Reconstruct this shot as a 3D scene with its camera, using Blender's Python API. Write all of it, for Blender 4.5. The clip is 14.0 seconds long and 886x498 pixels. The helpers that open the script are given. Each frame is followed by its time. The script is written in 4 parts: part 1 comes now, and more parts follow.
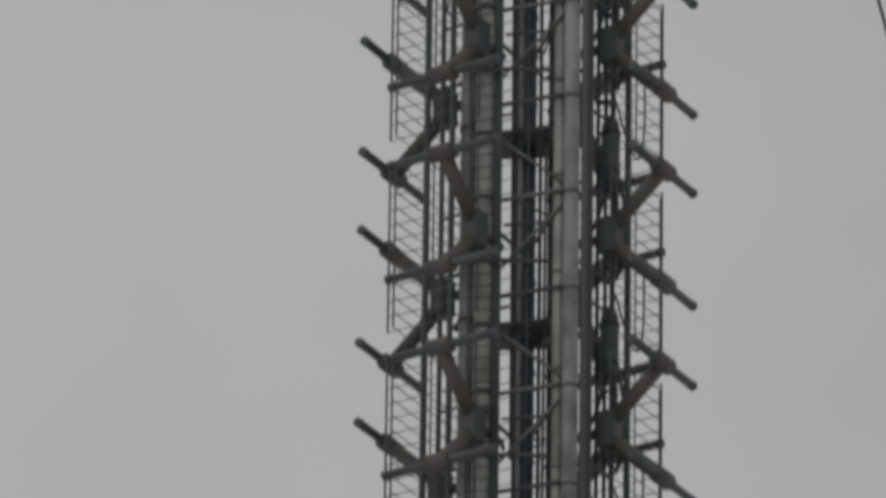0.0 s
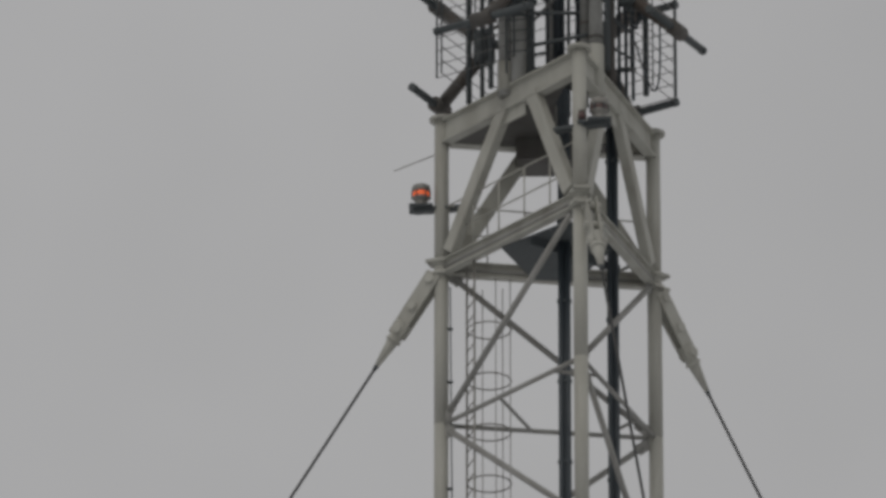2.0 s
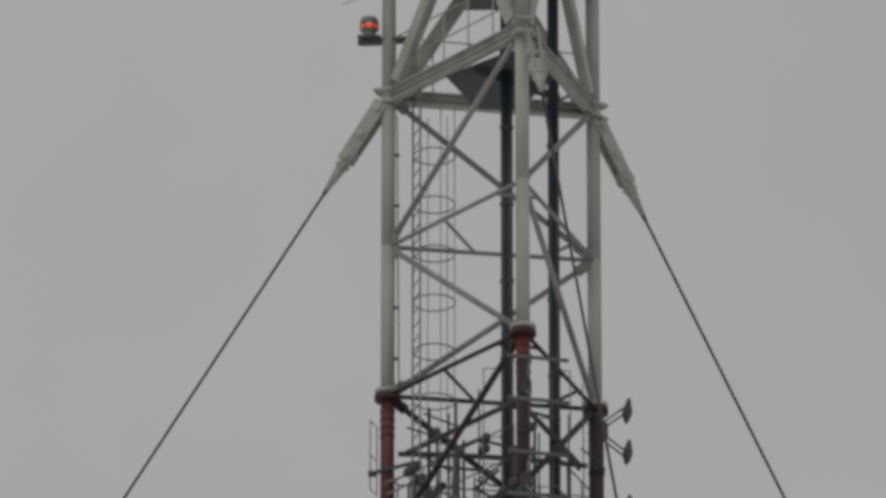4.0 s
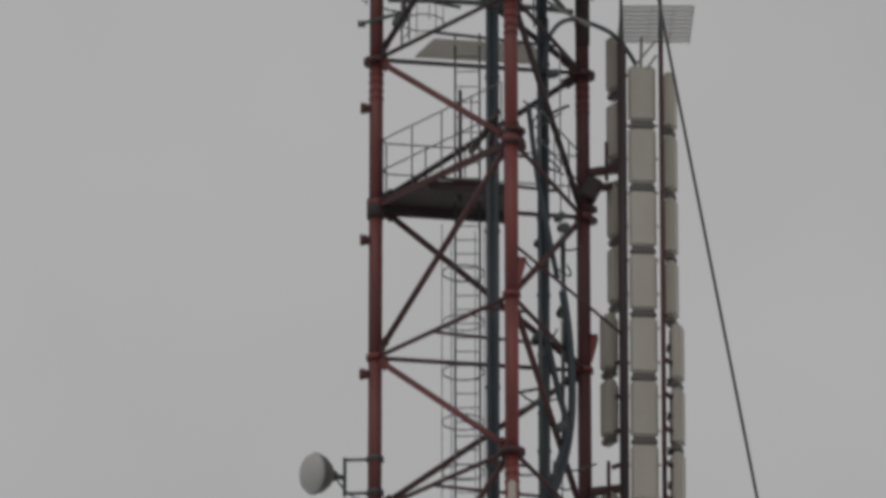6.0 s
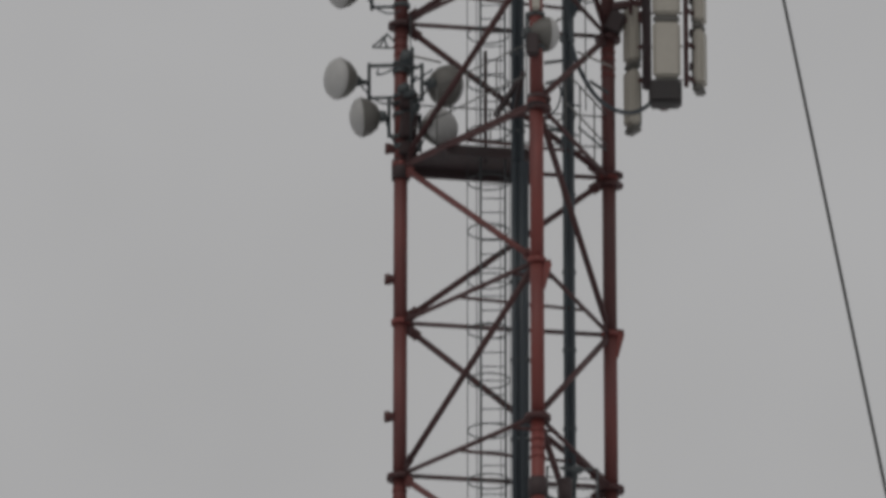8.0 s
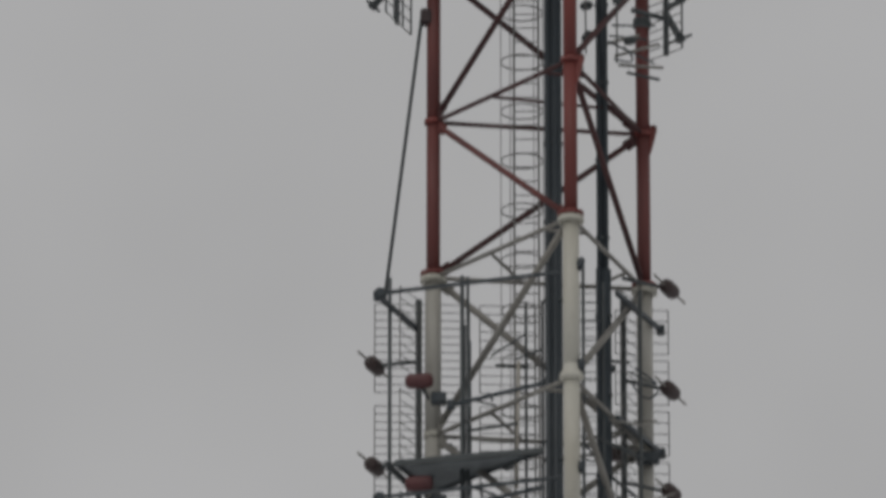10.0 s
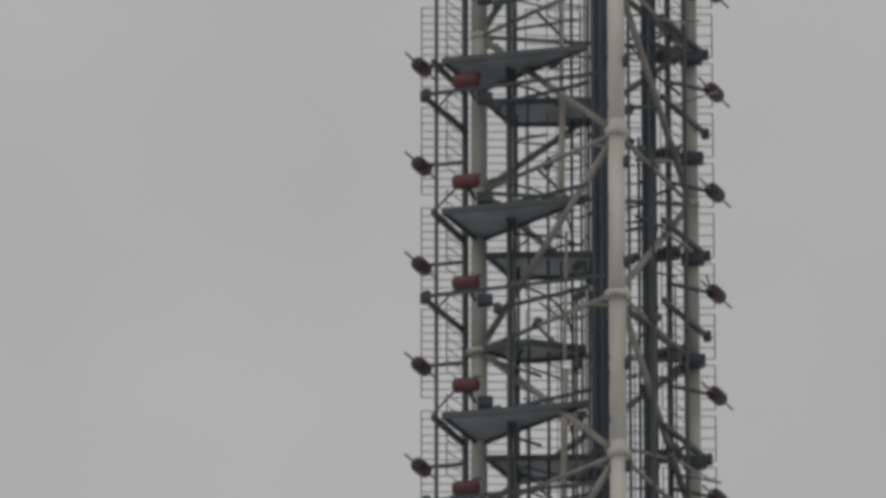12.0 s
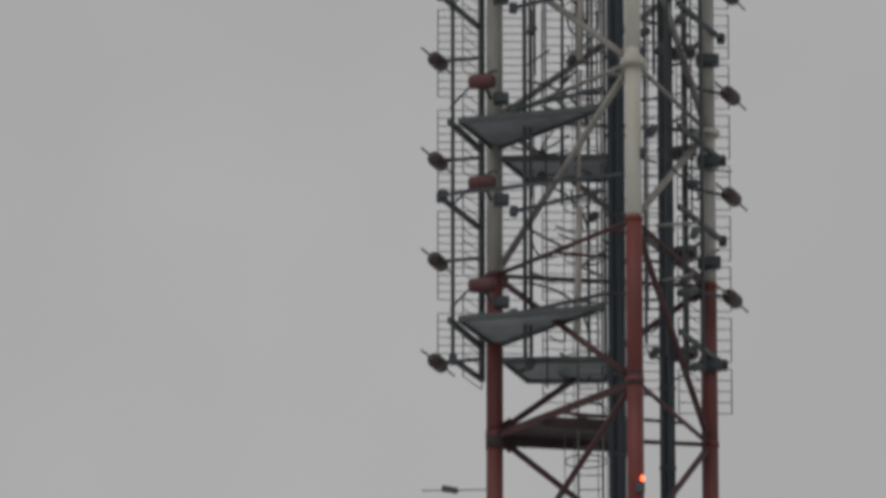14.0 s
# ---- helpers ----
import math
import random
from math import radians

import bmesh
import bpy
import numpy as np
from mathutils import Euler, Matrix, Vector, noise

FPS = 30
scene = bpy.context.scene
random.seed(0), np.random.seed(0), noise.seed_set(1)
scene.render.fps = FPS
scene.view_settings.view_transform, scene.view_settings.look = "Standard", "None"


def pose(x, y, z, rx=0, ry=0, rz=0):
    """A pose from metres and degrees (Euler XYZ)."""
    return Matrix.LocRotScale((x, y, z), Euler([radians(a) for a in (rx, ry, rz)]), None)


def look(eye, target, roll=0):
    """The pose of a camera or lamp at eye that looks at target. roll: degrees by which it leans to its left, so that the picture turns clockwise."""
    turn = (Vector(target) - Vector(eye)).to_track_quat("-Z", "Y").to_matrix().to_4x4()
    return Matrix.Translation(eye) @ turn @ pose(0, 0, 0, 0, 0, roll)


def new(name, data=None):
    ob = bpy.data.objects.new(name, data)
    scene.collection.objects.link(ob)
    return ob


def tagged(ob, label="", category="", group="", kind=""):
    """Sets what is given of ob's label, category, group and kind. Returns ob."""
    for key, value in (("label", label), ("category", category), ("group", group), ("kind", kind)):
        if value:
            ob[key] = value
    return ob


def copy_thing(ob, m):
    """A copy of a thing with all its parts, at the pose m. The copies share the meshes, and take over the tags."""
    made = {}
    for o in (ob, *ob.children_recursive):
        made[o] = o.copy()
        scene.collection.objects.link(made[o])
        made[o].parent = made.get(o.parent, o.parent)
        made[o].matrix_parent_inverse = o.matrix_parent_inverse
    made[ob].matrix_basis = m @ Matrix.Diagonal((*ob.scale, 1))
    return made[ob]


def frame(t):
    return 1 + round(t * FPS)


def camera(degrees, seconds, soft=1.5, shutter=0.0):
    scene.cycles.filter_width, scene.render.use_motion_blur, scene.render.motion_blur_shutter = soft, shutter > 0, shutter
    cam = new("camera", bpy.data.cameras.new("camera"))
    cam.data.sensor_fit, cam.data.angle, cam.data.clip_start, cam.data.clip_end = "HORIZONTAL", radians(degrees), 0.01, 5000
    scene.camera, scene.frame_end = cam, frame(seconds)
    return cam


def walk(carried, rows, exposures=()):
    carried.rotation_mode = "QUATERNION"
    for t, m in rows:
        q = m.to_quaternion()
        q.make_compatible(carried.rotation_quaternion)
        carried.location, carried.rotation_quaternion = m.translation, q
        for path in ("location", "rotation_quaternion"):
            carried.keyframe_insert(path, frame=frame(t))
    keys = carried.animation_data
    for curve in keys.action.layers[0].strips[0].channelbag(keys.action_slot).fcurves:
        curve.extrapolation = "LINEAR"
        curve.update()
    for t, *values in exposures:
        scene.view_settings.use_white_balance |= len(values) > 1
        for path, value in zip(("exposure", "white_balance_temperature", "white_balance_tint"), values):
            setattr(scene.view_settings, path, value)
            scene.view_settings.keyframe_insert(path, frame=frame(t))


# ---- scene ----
H = 125.0            # height of the white-to-red flange over the ground
REACH, NEAR = 180.0, 153.8
LENS = 17820.0       # focal length in units of the picture's width 1568
cam = camera(2 * math.degrees(math.atan(784 / LENS)), 14.0, soft=3.7, shutter=0.2)


def steep(z):
    """How steeply the view climbs towards height z of the mast."""
    return math.atan((273.5 + z) / 620)


def stand(t, ox, z, roll=0.0):
    reach = NEAR if t <= 1.45 else REACH if t >= 2.16 else NEAR + (REACH - NEAR) * (t - 1.45) / 0.71
    e = steep(z)
    eye = Vector((0, -reach * math.cos(e), H + z - reach * math.sin(e)))
    return t, look(eye, Vector((-(ox - 784) * reach / LENS, 0, H + z)), roll)


# seconds, where the mast's axis stands across the picture, height looked at, lean
PATH = [(0, 932, 20.296, 0.8), (0.1, 928, 19.307, 0.6), (0.2, 922, 17.974, 0.4), (0.3, 919, 16.671, 0.3), (0.4, 916, 15.018, 0.2),
        (0.5, 913, 13.42, 0.1), (0.6, 915, 12.045), (0.7, 914, 11.322), (0.8, 917, 10.429), (1.0, 918, 9.101), (1.2, 925, 8.0), (1.3, 934, 7.5), (1.4, 945, 7.05), (1.5, 955, 6.725),
        (1.6, 963, 6.4), (1.7, 970, 6.15), (1.8, 977, 6.0), (1.9, 983, 5.91), (2.0, 988, 5.905), (2.1, 988, 6.1), (2.2, 986, 6.4), (2.3, 985, 6.6), (2.4, 984, 6.679),
        (2.5, 981, 6.602), (2.7, 963, 6.292), (4.8, 880, -0.965), (5.0, 897, -1.925), (5.2, 906, -2.796), (5.3, 911, -3.325),
        (5.4, 917, -4.349), (5.5, 920, -5.78), (5.6, 915, -8.518), (5.7, 908, -9.813), (6.0, 867, -12.55), (6.5, 781, -13.832),
        (7.0, 829, -15.178), (7.5, 902, -17.6), (8.0, 912, -21.988), (8.5, 922, -24.068), (9.0, 942, -26.245), (9.2, 953, -27.875),
        (11.3, 1006, -40.489), (11.5, 1032, -39.96), (12.0, 1054, -42.301), (12.5, 1057, -44.563), (13.0, 1057, -47.845),
        (13.5, 1078, -52.107), (14.0, 1083, -55.788)]
walk(cam, [stand(*row) for row in PATH], [(0, 0.0), (0.5, 0.11), (1.0, 0.11), (1.5, -0.01), (2.0, -0.09), (2.5, -0.19), (5.0, -0.03), (6.0, 0.0), (7.5, 0.0), (8.0, -0.03),
      (8.5, -0.11), (9.2, -0.11), (11.3, 0.12), (11.5, 0.09), (12.5, 0.04), (14, -0.01)])

# ---- light: an overcast sky ----
world = bpy.data.worlds.new("overcast")
scene.world = world
world.use_nodes = True
wn, wl = world.node_tree.nodes, world.node_tree.links
sky = wn.new("ShaderNodeTexSky")
sky.sky_type, sky.sun_disc, sky.sun_elevation, sky.sun_rotation = "NISHITA", False, radians(48), radians(-160)
sky.dust_density, sky.air_density = 6.0, 2.0
dim = wn.new("ShaderNodeMix")
dim.data_type, dim.blend_type = "RGBA", "MULTIPLY"
dim.inputs["Factor"].default_value = 1.0
dim.inputs["B"].default_value = (0.1, 0.1, 0.1, 1)
wl.new(sky.outputs[0], dim.inputs["A"])
cloud = wn.new("ShaderNodeMix")
cloud.data_type = "RGBA"
cloud.inputs["Factor"].default_value = 0.95
cloud.inputs["B"].default_value = (0.408, 0.403, 0.404, 1)
wl.new(dim.outputs["Result"], cloud.inputs["A"])
drift = wn.new("ShaderNodeTexNoise")
drift.inputs["Scale"].default_value, drift.inputs["Detail"].default_value = 16.0, 3
place = wn.new("ShaderNodeTexCoord")
wl.new(place.outputs["Generated"], drift.inputs["Vector"])
soft_cloud = wn.new("ShaderNodeMapRange")
soft_cloud.inputs["From Min"].default_value, soft_cloud.inputs["From Max"].default_value = 0.3, 0.7
soft_cloud.inputs["To Min"].default_value, soft_cloud.inputs["To Max"].default_value = 0.94, 1.055
wl.new(drift.outputs["Fac"], soft_cloud.inputs["Value"])
wl.new(soft_cloud.outputs["Result"], wn["Background"].inputs["Strength"])
wl.new(cloud.outputs["Result"], wn["Background"].inputs["Color"])
sun = new("sun", bpy.data.lights.new("sun", "SUN"))
sun.data.energy, sun.data.angle, sun.data.color = 0.5, radians(40), (1.0, 0.97, 0.93)
sun.matrix_basis = look((-60, -160, 250), (0, 0, 40))


# ---- materials ----
def mat(name, colour, rough=0.6, metal=0.0, stain=None, amount=0.5, grain=14.0, streak=0.25, bump=0.15):
    """Paint or metal with grain, and stains that run down."""
    m = bpy.data.materials.new(name)
    m.use_nodes = True
    n, l = m.node_tree.nodes, m.node_tree.links
    b = n["Principled BSDF"]
    b.inputs["Metallic"].default_value = metal
    co = n.new("ShaderNodeTexCoord")
    geo = n.new("ShaderNodeNewGeometry")
    mp = n.new("ShaderNodeMapping")
    mp.inputs["Scale"].default_value = (1, 1, streak)
    l.new(geo.outputs["Position"], mp.inputs["Vector"])
    big, fine = n.new("ShaderNodeTexNoise"), n.new("ShaderNodeTexNoise")
    big.inputs["Scale"].default_value, big.inputs["Detail"].default_value = 2.3, 6
    fine.inputs["Scale"].default_value, fine.inputs["Detail"].default_value = grain, 4
    l.new(mp.outputs[0], big.inputs["Vector"])
    l.new(geo.outputs["Position"], fine.inputs["Vector"])
    ramp = n.new("ShaderNodeValToRGB")
    ramp.color_ramp.elements[0].position, ramp.color_ramp.elements[1].position = 0.42, 0.72
    l.new(big.outputs["Fac"], ramp.inputs["Fac"])
    amt = n.new("ShaderNodeMath")
    amt.operation = "MULTIPLY"
    amt.inputs[1].default_value = amount
    l.new(ramp.outputs["Color"], amt.inputs[0])
    mix = n.new("ShaderNodeMix")
    mix.data_type = "RGBA"
    mix.inputs["A"].default_value = (*colour, 1)
    mix.inputs["B"].default_value = (*(stain or [c * 0.55 for c in colour]), 1)
    l.new(amt.outputs[0], mix.inputs["Factor"])
    info = n.new("ShaderNodeObjectInfo")
    add = n.new("ShaderNodeMath")
    add.operation = "ADD"
    l.new(fine.outputs["Fac"], add.inputs[0])
    l.new(info.outputs["Random"], add.inputs[1])
    rng = n.new("ShaderNodeMapRange")
    rng.inputs["From Min"].default_value, rng.inputs["From Max"].default_value = 0.3, 1.7
    rng.inputs["To Min"].default_value, rng.inputs["To Max"].default_value = 0.88, 1.1
    l.new(add.outputs[0], rng.inputs["Value"])
    hsv = n.new("ShaderNodeHueSaturation")
    l.new(mix.outputs["Result"], hsv.inputs["Color"])
    l.new(rng.outputs["Result"], hsv.inputs["Value"])
    l.new(hsv.outputs[0], b.inputs["Base Color"])
    rr = n.new("ShaderNodeMapRange")
    rr.inputs["To Min"].default_value, rr.inputs["To Max"].default_value = max(rough - 0.12, 0.05), min(rough + 0.15, 1)
    l.new(fine.outputs["Fac"], rr.inputs["Value"])
    l.new(rr.outputs["Result"], b.inputs["Roughness"])
    bp = n.new("ShaderNodeBump")
    bp.inputs["Strength"].default_value, bp.inputs["Distance"].default_value = bump, 0.004
    l.new(fine.outputs["Fac"], bp.inputs["Height"])
    l.new(bp.outputs[0], b.inputs["Normal"])
    return m


WHITE = mat("weathered white paint", (0.41, 0.41, 0.37), 0.6, stain=(0.24, 0.23, 0.195), amount=0.6)
GREY_WHITE = mat("dirty grey white paint", (0.29, 0.29, 0.275), 0.65, stain=(0.19, 0.185, 0.17), amount=0.6)
WHITE_LOW = mat("yellowed white paint", (0.50, 0.495, 0.44), 0.6, stain=(0.31, 0.29, 0.235), amount=0.5)
# greyer tone for the rear legs, with their shade put into the colour
WHITE_SHADED = mat("shaded grey white paint", (0.42, 0.415, 0.38), 0.65, stain=(0.21, 0.2, 0.175), amount=0.65)
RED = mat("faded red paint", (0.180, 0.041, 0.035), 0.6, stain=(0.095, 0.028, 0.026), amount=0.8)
RED_MID = mat("mid dull red paint", (0.142, 0.041, 0.037), 0.62, stain=(0.08, 0.028, 0.027), amount=0.8)
RED_DEEP = mat("deep brown red paint", (0.098, 0.034, 0.032), 0.65, stain=(0.058, 0.025, 0.025), amount=0.8)
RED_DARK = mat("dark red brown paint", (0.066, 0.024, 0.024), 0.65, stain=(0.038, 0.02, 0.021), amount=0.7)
COLUMN = mat("light grey column paint", (0.33, 0.333, 0.318), 0.6, 0.1, stain=(0.13, 0.13, 0.12), amount=0.9, streak=0.7)
RED_BLACK = mat("blackish red paint", (0.040, 0.024, 0.025), 0.65, stain=(0.028, 0.022, 0.024), amount=0.7)
STEEL = mat("grey galvanised steel", (0.27, 0.265, 0.245), 0.55, 0.3, stain=(0.15, 0.14, 0.125), amount=0.7)
DARK_STEEL = mat("dark grey steel", (0.072, 0.083, 0.087), 0.6, 0.1, stain=(0.045, 0.052, 0.054), amount=0.6)
BROWN_STEEL = mat("brown grey tube paint", (0.082, 0.078, 0.072), 0.6, 0.1, stain=(0.12, 0.082, 0.06), amount=0.4)
RUBBER = mat("black cable sheath", (0.032, 0.043, 0.052), 0.45, stain=(0.042, 0.054, 0.064), amount=0.6, bump=0.05)
BLACK = mat("black painted steel", (0.026, 0.023, 0.024), 0.65, stain=(0.034, 0.028, 0.027), amount=0.6)
DECK = mat("dull brown grey deck plate", (0.115, 0.112, 0.105), 0.7, stain=(0.075, 0.068, 0.06), amount=0.7)
PLATE = mat("blue grey sheet steel", (0.26, 0.288, 0.305), 0.55, 0.1, stain=(0.13, 0.14, 0.148), amount=0.6)
RADOME = mat("beige plastic cover", (0.40, 0.38, 0.335), 0.5, stain=(0.33, 0.31, 0.265), amount=0.5, bump=0.03)
RADOME_GREY = mat("grey plastic cap", (0.125, 0.122, 0.112), 0.55, stain=(0.085, 0.08, 0.075), amount=0.5, bump=0.03)
DISH = mat("light grey radome", (0.37, 0.37, 0.365), 0.5, stain=(0.33, 0.33, 0.32), amount=0.4, bump=0.02)
CAN = mat("oxide red drum", (0.105, 0.036, 0.038), 0.6, stain=(0.065, 0.026, 0.028), amount=0.7)
CAN_DARK = mat("dark maroon drum", (0.05, 0.034, 0.033), 0.6, stain=(0.04, 0.02, 0.02), amount=0.7)
ORANGE = mat("orange cap paint", (0.55, 0.085, 0.03), 0.5, amount=0.3)
WIRE = mat("grey wire", (0.14, 0.14, 0.135), 0.5, 0.3, amount=0.4)
ROPE = mat("steel guy rope", (0.05, 0.051, 0.05), 0.5, 0.4, amount=0.5)
EARTH = mat("field under thin snow", (0.72, 0.73, 0.75), 0.9, stain=(0.28, 0.26, 0.22), amount=0.4, grain=3.0, streak=1.0)


def lamp_glass(name, colour, power):
    m = mat(name, colour, 0.25, bump=0.0)
    b = m.node_tree.nodes["Principled BSDF"]
    b.inputs["Emission Color"].default_value = (*colour, 1)
    b.inputs["Emission Strength"].default_value = power
    return m


GLOW = lamp_glass("lit orange lens", (1.0, 0.16, 0.04), 0.34)
DARK_LENS = mat("unlit smoked lens", (0.09, 0.05, 0.045), 0.3, amount=0.3, bump=0.0)
GLOW_RED = lamp_glass("lit red lamp", (1.0, 0.12, 0.04), 4.0)


# ---- mesh tools ----
def part(name, bm, material, parent, label=""):
    """One mesh under a thing or a part, given in the thing's own space."""
    me = bpy.data.meshes.new(name)
    bm.to_mesh(me)
    bm.free()
    me.materials.append(material)
    ob = new(name, me)
    ob.parent = parent
    if label:
        ob["label"] = label
    return ob


def thing(name, place, label, category, group="", kind=""):
    ob = new(name)
    ob.matrix_basis = Matrix.Translation(place) if not isinstance(place, Matrix) else place
    ob.empty_display_size = 0.3
    return tagged(ob, label, category, group, kind)


def single(name, bm, material, place, label, category, group="", kind=""):
    """A thing that is one mesh."""
    me = bpy.data.meshes.new(name)
    bm.to_mesh(me)
    bm.free()
    me.materials.append(material)
    ob = new(name, me)
    ob.matrix_basis = Matrix.Translation(place)
    return tagged(ob, label, category, group, kind)


def B():
    return bmesh.new()


def smooth(bm):
    for f in bm.faces:
        f.smooth = len(f.verts) == 4
    return bm


def tube(bm, p, q, r, seg=10, r2=None, caps=True):
    p, q = Vector(p), Vector(q)
    d = q - p
    m = Matrix.Translation((p + q) / 2) @ d.to_track_quat("Z", "Y").to_matrix().to_4x4()
    got = bmesh.ops.create_cone(bm, cap_ends=caps, cap_tris=False, segments=seg, radius1=r, radius2=r if r2 is None else r2, depth=d.length, matrix=m)
    for v in got["verts"]:
        for f in v.link_faces:
            f.smooth = len(f.verts) == 4
    return bm


def box(bm, c, size, m=None, bevel=0.0):
    mm = Matrix.Translation(c) @ (m or Matrix()) @ Matrix.Diagonal((*size, 1))
    got = bmesh.ops.create_cube(bm, size=1, matrix=mm)
    if bevel:
        edges = list({e for v in got["verts"] for e in v.link_edges})
        bmesh.ops.bevel(bm, geom=edges, offset=bevel, segments=2, affect="EDGES")
    return bm


def bar(bm, p, q, w, h, bevel=0.0, up=(0, 0, 1)):
    """A straight bar of section w by h from p to q; h stands along up."""
    p, q, up = Vector(p), Vector(q), Vector(up)
    d = (q - p)
    x = d.normalized()
    y = up.cross(x).normalized()
    z = x.cross(y)
    return box(bm, (p + q) / 2, (d.length, w, h), Matrix((x, y, z)).transposed().to_4x4(), bevel)


def beam(bm, p, q, w, h, t=0.025):
    """An I-beam: web and two flanges."""
    p, q = Vector(p), Vector(q)
    up = Vector((0, 0, h / 2))
    bar(bm, p, q, t, h - t)
    bar(bm, p + up, q + up, w, t)
    bar(bm, p - up, q - up, w, t)
    return bm


def line(bm, pts, r, seg=8):
    """One round rod swept along the points."""
    pts = [Vector(p) for p in pts]
    loop = (pts[0] - pts[-1]).length < 1e-6
    if loop:
        pts = pts[:-1]
    n, rings = len(pts), []
    for i, p in enumerate(pts):
        a, b = (pts[i - 1], pts[(i + 1) % n]) if loop else (pts[max(i - 1, 0)], pts[min(i + 1, n - 1)])
        d = (b - a).normalized()
        u = d.cross(Vector((0.13, 0.31, 0.94)) if abs(d.z) < 0.9 else Vector((0.31, 0.94, 0.13))).normalized()
        v = d.cross(u)
        rings.append([bm.verts.new(p + (u * math.cos(2 * math.pi * k / seg) + v * math.sin(2 * math.pi * k / seg)) * r) for k in range(seg)])
    for i in range(n if loop else n - 1):
        a, b = rings[i], rings[(i + 1) % n]
        for k in range(seg):
            bm.faces.new((a[k], a[(k + 1) % seg], b[(k + 1) % seg], b[k])).smooth = True
    if not loop:
        bm.faces.new(rings[0][::-1])
        bm.faces.new(rings[-1])
    bmesh.ops.recalc_face_normals(bm, faces=bm.faces[:])
    return bm


def bow(a, b, drop, n=8, side=(0, 0, -1)):
    a, b, side = Vector(a), Vector(b), Vector(side)
    return [a.lerp(b, i / n) + side * drop * 4 * (i / n) * (1 - i / n) for i in range(n + 1)]


def slab(bm, pts, t):
    """A flat plate with those corners, t thick downwards."""
    top = [bm.verts.new(p) for p in pts]
    low = [bm.verts.new(Vector(p) - Vector((0, 0, t))) for p in pts]
    bm.faces.new(top)
    bm.faces.new(low[::-1])
    for i in range(len(pts)):
        j = (i + 1) % len(pts)
        bm.faces.new((top[i], low[i], low[j], top[j]))
    bmesh.ops.recalc_face_normals(bm, faces=bm.faces[:])
    return bm


def disc(bm, c, r, h, seg=20, axis=(0, 0, 1), r2=None):
    a = Vector(axis).normalized() * h / 2
    return tube(bm, Vector(c) - a, Vector(c) + a, r, seg, r2)


def lathe(bm, profile, seg=24, m=None):
    """A body of revolution round z from (radius, height) pairs."""
    rings = []
    for r, h in profile:
        rings.append([bm.verts.new((r * math.cos(2 * math.pi * i / seg), r * math.sin(2 * math.pi * i / seg), h)) for i in range(seg)])
    for a, b in zip(rings, rings[1:]):
        for i in range(seg):
            f = bm.faces.new((a[i], a[(i + 1) % seg], b[(i + 1) % seg], b[i]))
            f.smooth = True
    bm.faces.new(rings[0][::-1])
    bm.faces.new(rings[-1])
    if m:
        bmesh.ops.transform(bm, matrix=m, verts=bm.verts[:])
    return bm


# ---- plan of the mast: a triangle with 3.79 m sides ----
LEFT, FRONT, RIGHT = Vector((-2.051, 0.763, 0)), Vector((0.38, -2.157, 0)), Vector((1.686, 1.395, 0))
LEGS = {"L": LEFT, "F": FRONT, "R": RIGHT}


def at(p, z):
    """A place at height z; Vectors belong to the legs, which draw together a little upwards."""
    k = 0.993 - 0.00061 * z if isinstance(p, Vector) else 1.0
    return Vector((p[0] * k, p[1] * k, H + z))


def mid(a, b, f=0.5):
    return LEGS[a].lerp(LEGS[b], f)


NODES = [8.71, 5.87, 2.91, 0.0, -2.9, -5.7, -8.51, -11.35, -14.34, -17.27, -20.05, -23.1, -26.02, -28.91, -31.9, -34.9,
         -37.92, -40.94, -43.95, -46.97, -50.0, -53.06, -56.03, -59.03, -62.03]

# ---- ground ----
g = B()
bmesh.ops.create_grid(g, x_segments=40, y_segments=40, size=2400)
single("ground", g, EARTH, (0, 0, 0), "flat field under thin snow below the mast", "ground", kind="structure")


# ---- the mast, section by section ----
def leg_part(sec, base, who, z0, z1, paint, r=0.125):
    p = LEGS[who]
    leg = part("leg", tube(B(), at(p, z0) - base, at(p, z1) - base, r, 20), paint, sec)
    return leg


def collar(parent, base, who, z, paint, r=0.19, h=0.07, name="flange"):
    bm = disc(B(), at(LEGS[who], z) - base, r, h * 1.6, 24)
    return part(name, bm, paint, parent)


